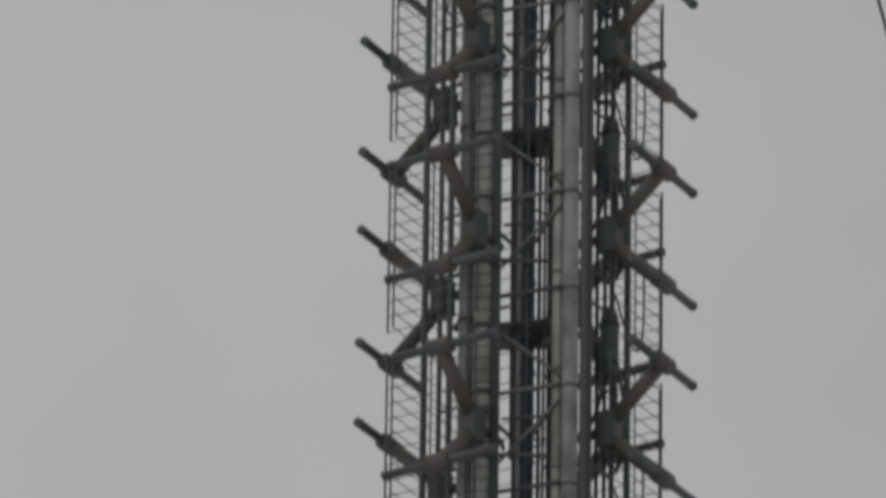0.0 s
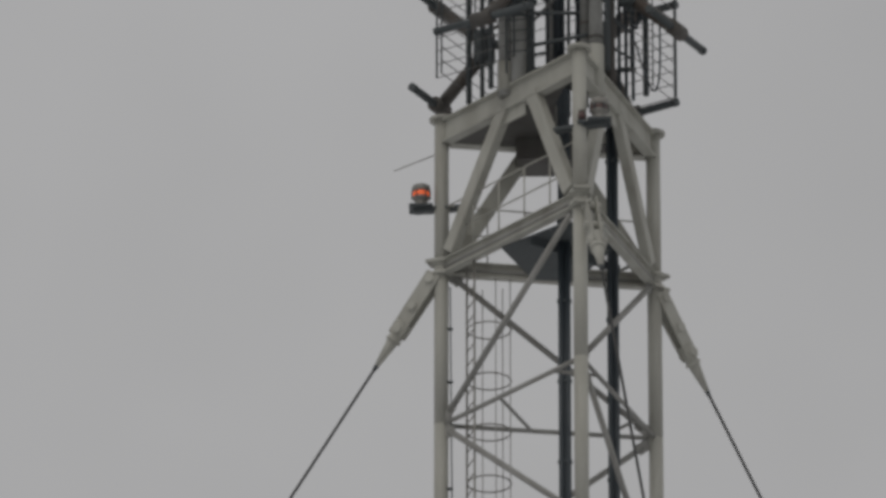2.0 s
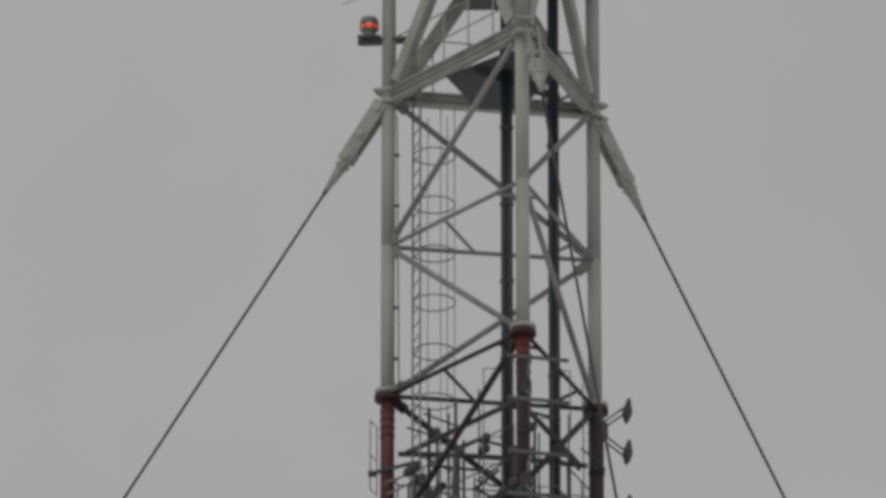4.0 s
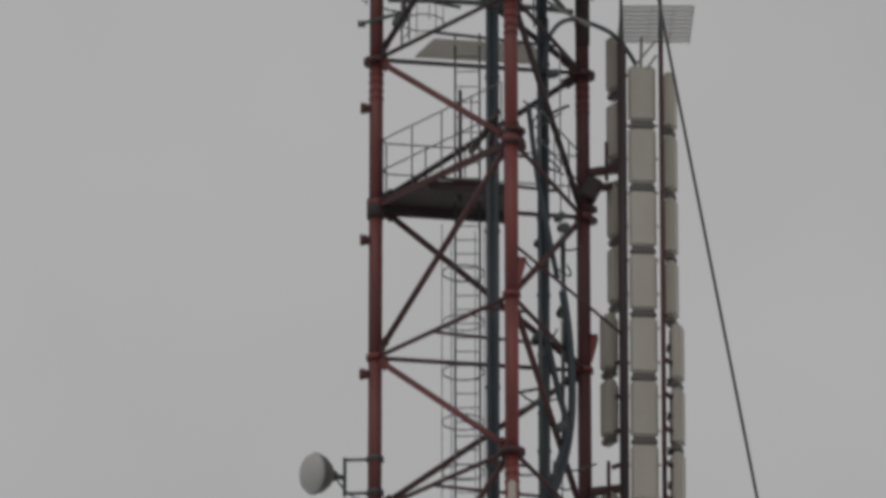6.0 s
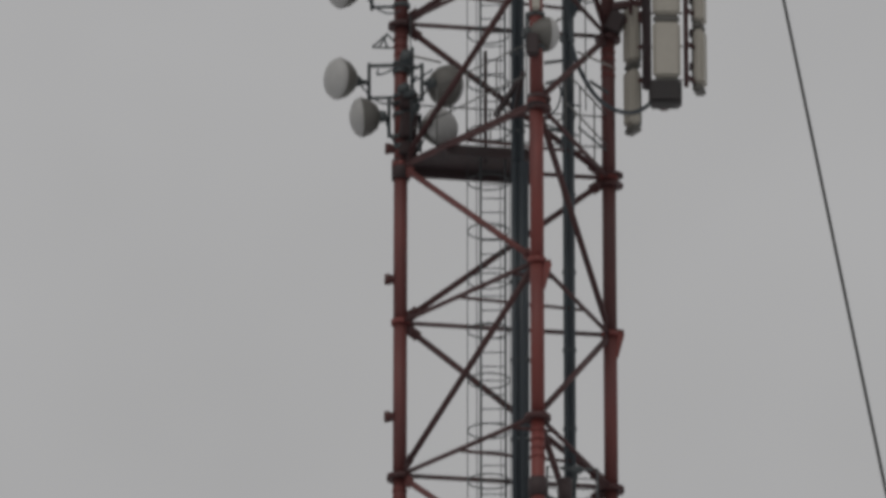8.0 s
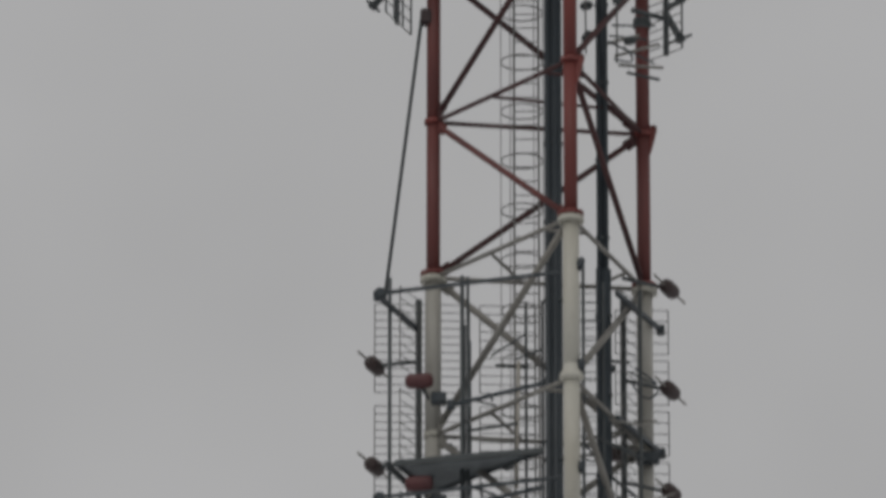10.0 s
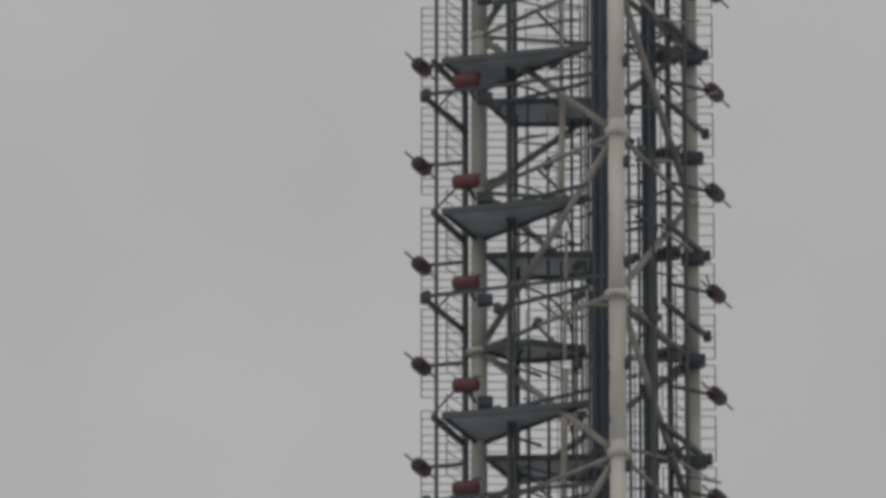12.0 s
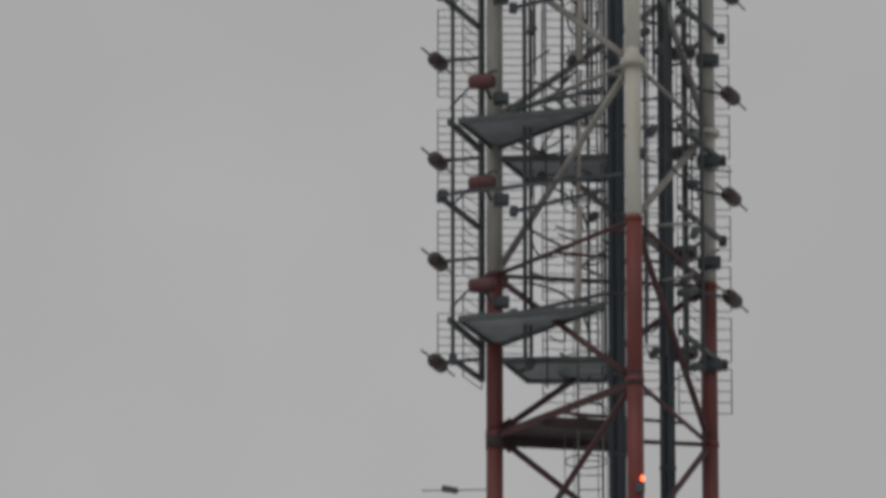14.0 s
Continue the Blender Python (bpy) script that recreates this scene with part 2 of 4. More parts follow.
def section(nodes, paint, brace_paint, label, top_special=False, r=0.058, back_paint=None, far_paint=None, leg_r=0.125):
    base = at((0, 0), nodes[-1])
    sec = thing("mast_section", base, label, "mast", "sections of the mast")
    for n, (z1, z0) in enumerate(zip(nodes, nodes[1:])):
        k = NODES.index(z1)
        for who in "LFR":
            # front leg in the main paint, left and far legs in darker tones
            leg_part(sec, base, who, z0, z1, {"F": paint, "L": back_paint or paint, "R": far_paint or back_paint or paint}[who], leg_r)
            big = k % 3 == 0
            if z1 < 1:
                collar(sec, base, who, z1 - (0.05 if big else 0), RED_DARK if big and paint is RED else paint, 0.235 if big else 0.165, 0.055)
            if z0 == nodes[-1] and NODES.index(z0) % 3 == 0:
                collar(sec, base, who, z0 + 0.06, paint, 0.23, 0.05)
            # bolts of the splice just below the flange
            if k in (3, 6, 9, 12):
                for j in range(4):
                    part("bolt_band", disc(B(), at(LEGS[who], z1 - 0.3 - 0.16 * j) - base, 0.138, 0.03, 20), paint, sec)
        # one diagonal in each face, leaning the other way from bay to bay
        pairs = (("F", "L"), ("R", "F"), ("L", "R")) if k % 2 else (("L", "F"), ("F", "R"), ("R", "L"))
        if not (top_special and n == 0):
            for a, b in pairs:
                p, q = at(LEGS[a], z1) - base, at(LEGS[b], z0) - base
                d = (q - p).normalized()
                bm = tube(B(), p + d * 0.3, q - d * 0.3, r, 12)
                for s, c in ((1, p), (-1, q)):
                    bar(bm, c + d * 0.1 * s, c + d * 0.42 * s, 0.02, 0.2)
                # L-to-F diagonals get a lighter red: light on their tops put into colour
                part("diagonal_brace", bm, brace_paint if (a, b) != ("L", "F") or paint is not RED or z1 > -7 or z1 < -50 else RED_MID, sec)
        # horizontals at the head of the bay, with the small plan bracing
        if top_special and n == 0:
            continue
        for a, b in (("L", "F"), ("F", "R"), ("L", "R")):
            p, q = at(LEGS[a], z1) - base, at(LEGS[b], z1) - base
            d = (q - p).normalized() * 0.12
            part("horizontal_brace", tube(B(), p + d, q - d, 0.042, 10), brace_paint, sec)
        low_red = paint is RED and z1 < -7
        for (a, b, f), (c, d, h) in ((("L", "F", .42), ("F", "R", .66)), (("L", "F", .8), ("F", "R", .22))) if low_red else ((("L", "F", .42), ("L", "R", .42)), (("L", "F", .8), ("F", "R", .22)), (("L", "R", .76), ("F", "R", .76))):
            part("plan_brace", tube(B(), at(mid(a, b, f), z1) - base, at(mid(c, d, h), z1) - base, 0.032, 8), brace_paint, sec)
    return sec


section(NODES[0:4], WHITE, GREY_WHITE, "weathered white lattice mast section carrying the guy ropes", True, 0.055)
section(NODES[3:8], RED, RED_BLACK, "faded red lattice mast section crowded with small antennas", back_paint=RED_MID, far_paint=RED_DEEP)
section(NODES[7:12], RED, RED_DARK, "faded red lattice mast section beside the panel antennas", back_paint=RED_MID, far_paint=RED_DEEP)
section(NODES[11:16], RED, RED_DARK, "faded red lattice mast section with dipole antennas", back_paint=RED_MID, far_paint=RED_MID)
# left and far legs: shade behind the wires is painted in
section(NODES[15:23], WHITE_LOW, STEEL, "yellowed white lattice mast section inside wire screens", r=0.064, back_paint=WHITE_SHADED, leg_r=0.145)
section(NODES[22:25], RED, RED_DARK, "faded red lattice mast section below the wire screens", back_paint=RED_MID, leg_r=0.15)

# plain shaft that carries the mast from the ground
shaft = thing("mast_section", (0, 0, 0), "plain lower red mast legs standing on the field", "mast", "sections of the mast")
for who in "LFR":
    p = LEGS[who] * 1.031
    part("leg", tube(B(), (p.x, p.y, 0), (p.x, p.y, H - 62.03), 0.15, 16), RED, shaft)
    part("footing", box(B(), (p.x, p.y, 0.2), (0.8, 0.8, 0.5), None, 0.03), STEEL, shaft)
for i in range(20):
    z1, z0 = 62.9 - i * 3.1, 62.9 - (i + 1) * 3.1
    for a, b in ((("F", "L"), ("R", "F"), ("L", "R")) if i % 2 else (("L", "F"), ("F", "R"), ("R", "L"))):
        part("diagonal_brace", tube(B(), LEGS[a] * 1.031 + Vector((0, 0, z1)), LEGS[b] * 1.031 + Vector((0, 0, z0)), 0.05, 8), RED_DARK, shaft)

# heavy head frame of the white section
base = at((0, 0), 5.87)
head = thing("head_frame", base, "white welded beam frame on top of the lattice mast", "mast frame")
for a, b in (("L", "F"), ("F", "R"), ("L", "R")):
    d = (LEGS[b] - LEGS[a]).normalized()
    p, q = at(LEGS[a], 8.45) - base + d * 0.1, at(LEGS[b], 8.45) - base - d * 0.1
    part("top_beam", beam(B(), p, q, 0.2, 0.42), WHITE, head)
    p, q = at(LEGS[a], 5.87) - base + d * 0.1, at(LEGS[b], 5.87) - base - d * 0.1
    part("lower_beam", beam(B(), p, q, 0.16, 0.24), WHITE, head)
    m = at(mid(a, b), 8.3) - base
    lean = {"LF": (-0.12, 0.65), "FR": (-0.67, 0.0), "LR": (-0.3, 0.3)}[a + b]
    for who in (a, b):
        foot = at(LEGS[who], 5.95) - base
        w = (m - foot).normalized()
        part("raking_strut", bar(B(), foot + w * 0.2 + d * (0.12 if who == a else -0.12), m + d * (lean[0] if who == a else lean[1]), 0.17, 0.27, 0.012), WHITE, head)
    part("gusset", bar(B(), m - d * 0.42 - Vector((0, 0, 0.12)), m + d * 0.42 - Vector((0, 0, 0.12)), 0.03, 0.36), WHITE, head)
for who in "LFR":
    part("cap_plate", disc(B(), at(LEGS[who], 8.71) - base, 0.215, 0.05, 24), WHITE, head)
    bm = disc(B(), at(LEGS[who], 5.98) - base, 0.18, 0.07, 20)
    disc(bm, at(LEGS[who], 5.75) - base, 0.18, 0.07, 20)
    part("clamp", bm, WHITE, head)
    out = LEGS[who].normalized()
    for z in (6.0, 5.74):
        part("guy_lug", bar(B(), at(LEGS[who], z) - base + out * 0.06, at(LEGS[who], z) - base + out * 0.25, 0.3, 0.06, 0.012), WHITE, head)

# thin conduit clipped beside the white leg
o = at(LEFT, 0.2) + Vector((0.2, -0.05, 0))
cdt = thing("conduit", o, "thin dark conduit clipped beside the white leg", "conduit", "conduits")
part("pipe", tube(B(), (0, 0, 0), (-0.04, 0, 5.3), 0.012, 6), DARK_STEEL, cdt)
for i in range(5):
    part("clip", box(B(), (-0.05, 0, 0.5 + i), (0.12, 0.05, 0.05), None, 0.01), DARK_STEEL, cdt)

# deck plates under the head
base = at((0, 0), 8.3)
deck = thing("service_platform", base, "grey steel deck plate under the white head frame", "platform", "platforms in the mast")
part("deck", slab(B(), [at(mid("L", "F", .05), 8.28) - base, at(mid("L", "F", .93), 8.28) - base, at((-0.05, -0.85), 8.28) - base, at((-0.05, 0.2), 8.28) - base, at(mid("L", "R", .96), 8.28) - base, at(mid("L", "R", .05), 8.28) - base], 0.03), DECK, deck)
part("hung_box", box(B(), at((-0.23, 0.9), 8.06) - base, (1.0, 0.8, 0.4), None, 0.02), DECK, deck)
part("edge_angle", bar(B(), at((-0.05, -0.85), 8.25) - base, at((-0.05, 0.2), 8.25) - base, 0.05, 0.07), DECK, deck)


def railing(parent, pts, paint=WIRE, h=1.05, r=0.016):
    n = 0
    for p, q in zip(pts, pts[1:]):
        p, q = Vector(p), Vector(q)
        k = max(1, round((q - p).length / 0.75))
        for i in range(k + 1):
            a = p.lerp(q, i / k)
            part("rail_post", tube(B(), a, a + Vector((0, 0, h)), r, 6), paint, parent)
        for f in (1.0, 0.5):
            part("handrail", tube(B(), p + Vector((0, 0, h * f)), q + Vector((0, 0, h * f)), r, 6), paint, parent)


def platform(z, paint, label, depth=0.38, wide=1.0, rails=True):
    base = at((0, 0), z)
    pf = thing("service_platform", base, label, "platform", "platforms in the mast")
    l, r = at(LEFT, z) - base, at(RIGHT, z) - base
    lf, rf = at(mid("L", "F", depth), z) - base, at(mid("R", "F", depth), z) - base
    r_end, rf_end = l.lerp(r, wide), lf.lerp(rf, wide)
    # deck and edge beams near black: the underside's shade is put into the paint
    part("deck", slab(B(), [l, lf, rf_end, r_end], 0.03), RED_BLACK, pf)
    for a, b in ((l, r_end), (lf, rf_end)):
        part("edge_beam", bar(B(), a - Vector((0, 0, 0.09)), b - Vector((0, 0, 0.09)), 0.07, 0.2), RED_BLACK, pf)
    part("leg_shoe", tube(B(), l - Vector((0, 0, 0.26)), l + Vector((0, 0, 0.1)), 0.165, 18), RED_BLACK, pf)
    part("leg_shoe", tube(B(), at(FRONT, z - 0.1) - base, at(FRONT, z + 0.14) - base, 0.155, 18), RED_BLACK, pf)
    # side girders to the front leg
    for who in ("LR" if wide == 1 else "L"):
        part("side_girder", bar(B(), at(LEGS[who], z - 0.02) - base, at(FRONT, z - 0.02) - base, 0.065, 0.11), paint, pf)
    if rails:
        up = Vector((0, 0, 0.02))
        railing(pf, [at(mid("L", "F", .93), z) - base + up, at(mid("L", "F", .05), z) - base + up, at(mid("L", "R", .05), z) - base + up, r + up, at(mid("R", "F", .6), z) - base + up], WIRE, 1.2)
        if wide < 1:
            part("grab_post", tube(B(), (-0.53, 0.3, -0.15), (-0.53, 0.3, 2.05), 0.035, 10), RED_BLACK, pf)
            for a, b in (((0.0, -1.2), (0.15, -1.9)), ((-0.35, -1.0), (0.1, -1.6)), ((0.62, -1.2), (0.4, -1.9))):
                part("knee_brace", bar(B(), (*a, 0.25), (*b, 0.7), 0.07, 0.09), RED_BLACK, pf)
    return pf


base = at((0, 0), 5.74)
pf = thing("service_platform", base, "grey steel deck with thin white handrails", "platform", "platforms in the mast")
part("deck", slab(B(), [(-0.98, -0.45, 0), (0.2, -1.55, 0), (0.9, -0.3, 0), (0.3, 1.0, 0), (-0.45, 0.9, 0)], 0.03), DARK_STEEL, pf)
for a, b in (((-0.5, -0.9), (1.05, 0.3)),):
    part("joist", bar(B(), (*a, -0.1), (*b, -0.1), 0.06, 0.14), DARK_STEEL, pf)
railing(pf, [at(mid("L", "F", .97), 5.95) - base, at(mid("L", "F", .05), 5.95) - base, at(mid("L", "R", .95), 5.95) - base], WHITE)
platform(-2.92, RED_BLACK, "dark red service platform crowded by antenna brackets", 0.5)
platform(-5.72, RED_DARK, "dark red narrow service platform behind antenna rings", 0.3, wide=0.62, rails=False)
platform(-11.37, RED_DARK, "dark red service platform with a thin handrail", 0.38, 0.62)
platform(-20.07, RED_DARK, "dark red service platform beside the microwave dishes", 0.34, 0.62)
platform(-28.93, RED_DARK, "dark red service platform between dipole antennas", 0.38, 0.62)
platform(-59.05, RED_DARK, "dark red service platform under the wire screens", 0.34, wide=0.62, rails=False)

# pale wind board over the red section's first deck
single("sheet_panel", slab(B(), [(-1.35, 0.8, 0), (1.0, 1.15, 0), (0.8, 0.3, 0), (-1.0, 0.0, 0)], 0.03), RADOME, at((0, 0), -8.42), "pale grey flat sheet lying across the braces", "panel")


# ---- climbing ladders with cages ----
def ladder(x, y, z0, z1, label, paint=WIRE, cage=True, step=0.27, turn=0):
    base = Matrix.Translation(at((x, y), z0)) @ Matrix.Rotation(radians(turn), 4, "Z")
    ld = thing("caged_ladder", base, label, "ladder", "climbing ladders")
    h = z1 - z0
    for s in (-0.22, 0.22):
        part("rail", tube(B(), (s, 0, 0), (s, 0, h), 0.02, 8), paint, ld)
    n = int(h / step)
    me = None
    for i in range(n):
        if me is None:
            ob = part("rung", tube(B(), (-0.22, 0, 0), (0.22, 0, 0), 0.012, 6), paint, ld)
            me = ob.data
        else:
            ob = new("rung", me)
            ob.parent = ld
        ob.location = (0, 0, 0.15 + i * step)
    if cage:
        hoop = None
        for i in range(int(h / 0.96)):
            if hoop is None:
                bm = B()
                ring = [Vector((-0.08 + 0.38 * math.sin(2 * math.pi * j / 20), 0.36 + 0.38 * math.cos(2 * math.pi * j / 20), 0)) for j in range(21)]
                line(bm, ring, 0.014, 6)
                ob = part("cage_hoop", bm, paint, ld)
                hoop = ob.data
            else:
                ob = new("cage_hoop", hoop)
                ob.parent = ld
            ob.location = (0, 0, 0.5 + i * 0.96)
        for a in (-1.57, -0.6, 0.6, 1.57):
            part("cage_strap", tube(B(), (-0.08 + 0.38 * math.sin(a), 0.36 + 0.38 * math.cos(a), 0.4), (-0.08 + 0.38 * math.sin(a), 0.36 + 0.38 * math.cos(a), h - 0.3), 0.009, 6), paint, ld)
    return ld


ladder(-1.52, 0.3, -8.4, 5.8, "grey caged ladder inside the white section", STEEL, turn=-72)
ladder(-0.40, 0.3, -11.5, -8.2, "plain grey ladder above the red service platform", WIRE, False, 0.3)
ladder(-0.40, 0.3, -28.6, -11.5, "dark grey caged ladder inside the red section", DARK_STEEL)
ladder(-0.40, 0.3, -62.0, -29.0, "dark grey caged ladder behind the wire screens")


# ---- feeder cables ----
def feeder(x, y, z0, z1, spread, r, n, label):
    base = at((x, y), z0)
    fd = thing("feeder_cable_bundle", base, label, "cables", "feeder cables")
    for i in range(n):
        dx, dy = (i - (n - 1) / 2) * spread / max(n - 1, 1), 0.04 * (i % 2)
        part("cable", tube(B(), (dx, dy, 0), (dx, dy, z1 - z0), r, 10), RUBBER, fd)
    k = int((z1 - z0) / 1.5)
    for i in range(k):
        part("cable_clamp", box(B(), (0, 0.02, 0.6 + i * 1.5), (spread + 2 * r + 0.03, 0.12, 0.05), None, 0.01), DARK_STEEL, fd)
    return fd


feeder(0.10, -0.7, -8.0, 8.6, 0.12, 0.05, 3, "thick black feeder cables clamped inside the mast")
feeder(0.94, 0.1, -8.0, 9.0, 0.11, 0.05, 3, "black feeder cables running down the white mast")
feeder(0.05, -0.7, -20.6, -8.0, 0.13, 0.055, 3, "thick black feeder cables inside the red mast")
feeder(0.085, -0.7, -28.0, -20.6, 0.20, 0.06, 4, "broad black feeder cables inside the lower red mast")
feeder(0.96, 0.1, -35.0, -8.0, 0.12, 0.05, 3, "black feeder cables running down the red mast")
feeder(0.97, 0.1, -62.0, -35.0, 0.17, 0.055, 4, "black feeder cables running down behind the screens")
ladder(0.74, -0.55, -58.0, -35.5, "narrow dark ladder beside the front leg", DARK_STEEL, False, 0.36)
feeder(0.08, -0.7, -62.0, -28.0, 0.20, 0.06, 4, "broad bundle of black feeder cables in the mast")
feeder(0.03, -0.1, 8.6, 30.0, 0.11, 0.05, 3, "thick black feeder cables climbing the upper shaft")
feeder(0.40, 0.3, 8.7, 30.0, 0.08, 0.045, 2, "pair of dark cables in the upper shaft")
feeder(1.2, -0.05, 8.7, 30.0, 0.24, 0.032, 3, "dark cables on the side of the upper shaft")


# ---- guy ropes ----
def guy(who, azimuth, slope, shift, label, paint):
    d = Vector((math.cos(radians(azimuth)), math.sin(radians(azimuth)), 0))
    start = at(LEGS[who], 5.8) + Vector(shift)
    gy = thing("guy_rope", start, label, "guy rope", "guy ropes")
    way = (d - Vector((0, 0, slope))).normalized()
    side = Vector((-d.y, d.x, 0))
    for s in (-1, 1):
        part("fork_plate", bar(B(), side * 0.1 * s + way * 0.02, way * 1.3 + side * 0.07 * s, 0.035, 0.30, 0.012), paint, gy)
    for f in (0.15, 0.72, 1.2):
        part("pin", tube(B(), way * f - side * 0.17, way * f + side * 0.17, 0.08, 14), paint, gy)
    part("socket", tube(B(), way * 1.05, way * 1.92, 0.15, 16, 0.045), paint, gy)
    part("collar_band", tube(B(), way * 1.36, way * 1.42, 0.138, 16), paint, gy)
    part("ferrule", tube(B(), way * 1.86, way * 2.02, 0.05, 12, 0.036), DARK_STEEL, gy)
    end = way * 1.88
    far = (start.z + end.z - 0.3) / -way.z
    part("rope", line(B(), [end.lerp(end + way * far, i / 160) for i in range(161)], 0.026, 8), ROPE, gy)
    g = start + end + way * far
    single("guy_anchor", box(B(), (0, 0, 0.4), (2.4, 2.4, 1.1), None, 0.08), STEEL, (g.x, g.y, 0), "concrete block anchoring a steel guy rope", "anchor", "guy anchors")
    return gy


guy("L", 160, 1.413, (-0.082, 0, -0.03), "taut steel guy rope hung from a white forked socket", WHITE)
guy("R", 40, 1.398, (0.048, 0, -0.12), "taut steel guy rope with a white socket at the leg", WHITE)
guy("F", -79, 1.658, (0.16, 0, 0.02), "taut steel guy rope hung from a small white socket", WHITE)
guy("F", -76, 1.66, (0.035, 1.4, 39.20), "taut steel guy rope coming down from the shaft's top", WHITE)


# ---- upper shaft ----
COLS = [(-0.9, -0.63), (0.67, -1.3), (-0.014, 1.107)]
TIER = [10.42 + 3.235 * k for k in range(-0, 7)]
base = at((0, 0), 8.75)
top = thing("upper_shaft", base, "slim grey steel shaft on top of the mast", "mast")
for c in COLS:
    part("column", tube(B(), at(c, 8.5) - base, at(c, 46.0) - base, 0.125, 18), COLUMN, top)
    part("base_sleeve", tube(B(), at(c, 8.2 if c[0] > 0.5 else 8.6) - base, at(c, 9.15) - base, 0.142, 18), WHITE, top)
    if c[1] > 0.5:
        continue
    part("side_pipe", tube(B(), at((c[0] * 1.28, c[1] * 1.28), 8.6) - base, at((c[0] * 1.28, c[1] * 1.28), 31) - base, 0.05, 10), DARK_STEEL, top)
for x, y, r, paint in ((-0.65, -0.8, 0.155, COLUMN), (0.49, -1.1, 0.095, COLUMN), (0.93, -0.85, 0.075, BROWN_STEEL), (-1.31, 0.1, 0.04, DARK_STEEL), (-0.47, -0.9, 0.055, DARK_STEEL), (0.2, 0.6, 0.03, DARK_STEEL), (-0.17, -0.4, 0.035, DARK_STEEL), (0.52, 0.2, 0.022, DARK_STEEL)):
    part("pipe", tube(B(), at((x, y), 8.7) - base, at((x, y), 31) - base, r, 16), paint, top)
for i in range(13):
    z = 9.4 + i * 1.6175
    for a, b in ((0, 1), (1, 2), (0, 2)):
        part("ring_bar", tube(B(), at(COLS[a], z) - base, at(COLS[b], z) - base, 0.036, 8), WIRE if i % 2 else DARK_STEEL, top)
    if i % 2 == 0:
        part("plate", slab(B(), [at(q, z - 0.29) - base for q in ((-0.6, -0.5), (0.35, -0.75), (0.45, 0.3), (-0.5, 0.4))], 0.04), DARK_STEEL, top)
        part("tie", tube(B(), at(COLS[0], z) - base, at(COLS[1], z + 1.5) - base, 0.026, 8), WIRE, top)
    else:
        part("tie", tube(B(), at(COLS[0], z + 1.5) - base, at(COLS[1], z) - base, 0.026, 8), WIRE, top)
for k in range(7):
    z = 9.93 + 3.235 * k
    hoop = [(-1.25, -0.3), (-0.41, -1.02), (0.82, -1.0), (1.3, -0.2)]
    for a, b in zip(hoop, hoop[1:]):
        part("carrying_ring", tube(B(), at(a, z) - base, at(b, z) - base, 0.036, 8), DARK_STEEL, top)
    for a, b, up in (((-0.9, -0.7), (-0.2, -1.0), -0.75), ((-0.35, -0.95), (0.75, -1.2), 0.62), ((-1.3, -0.2), (-0.5, -0.85), 1.05), ((-0.95, -0.6), (-0.4, -0.95), 1.6), ((0.7, -1.2), (1.3, -0.4), -0.6), ((0.7, -1.2), (1.25, -0.5), 1.3)):
        part("tie_bar", tube(B(), at(a, z + up) - base, at(b, z + up) - base, 0.026, 8), DARK_STEEL, top)
    single("jumper_cable", line(B(), bow((0, 0, 0), (-0.42, 0.5, -0.1), 1.1, 14, (0.12, 0, -1)), 0.018, 8), RUBBER, at((1.78, -0.85), z - 0.15), "slack black jumper cable looped below a dipole boom", "cable", "jumper cables")
    single("jumper_cable", line(B(), bow((0, 0, 0), (-0.3, 0.3, -0.5), 0.5, 12, (0.3, 0, -1)), 0.02, 8), RUBBER, at((1.45, -0.5), z + 0.9), "slack black jumper cable looped beside the upper shaft", "cable", "jumper cables")
for i in range(110):
    z = 9.2 + i * 0.2
    part("rung", tube(B(), at(COLS[0], z) - base + Vector((0.02, -0.35, 0)), at(COLS[0], z) - base + Vector((0.47, -0.41, 0.02)), 0.012, 6), DARK_STEEL, top)
for i in range(40):
    z = 9.3 + i * 0.54
    if i % 3 == 0:
        part("clamp_band", disc(B(), at(COLS[1], z) - base, 0.135, 0.05, 18), BROWN_STEEL, top)
        part("clamp_band", disc(B(), at((0.49, -1.1), z + 0.37) - base, 0.106, 0.04, 16), BROWN_STEEL, top)
    if i % 2:
        part("clamp_band", disc(B(), at((-0.65, -0.8), z + 0.1) - base, 0.172, 0.07, 18), DARK_STEEL, top)
        part("clamp_band", disc(B(), at(COLS[0], z + 0.3) - base, 0.142, 0.07, 18), DARK_STEEL, top)
part("ladder_rail", tube(B(), at(COLS[0], 8.8) - base + Vector((0.49, -0.41, 0)), at(COLS[0], 31) - base + Vector((0.49, -0.41, 0)), 0.025, 8), DARK_STEEL, top)
part("ladder_rail", tube(B(), at(COLS[0], 8.8) - base + Vector((0.02, -0.35, 0)), at(COLS[0], 31) - base + Vector((0.02, -0.35, 0)), 0.02, 8), DARK_STEEL, top)

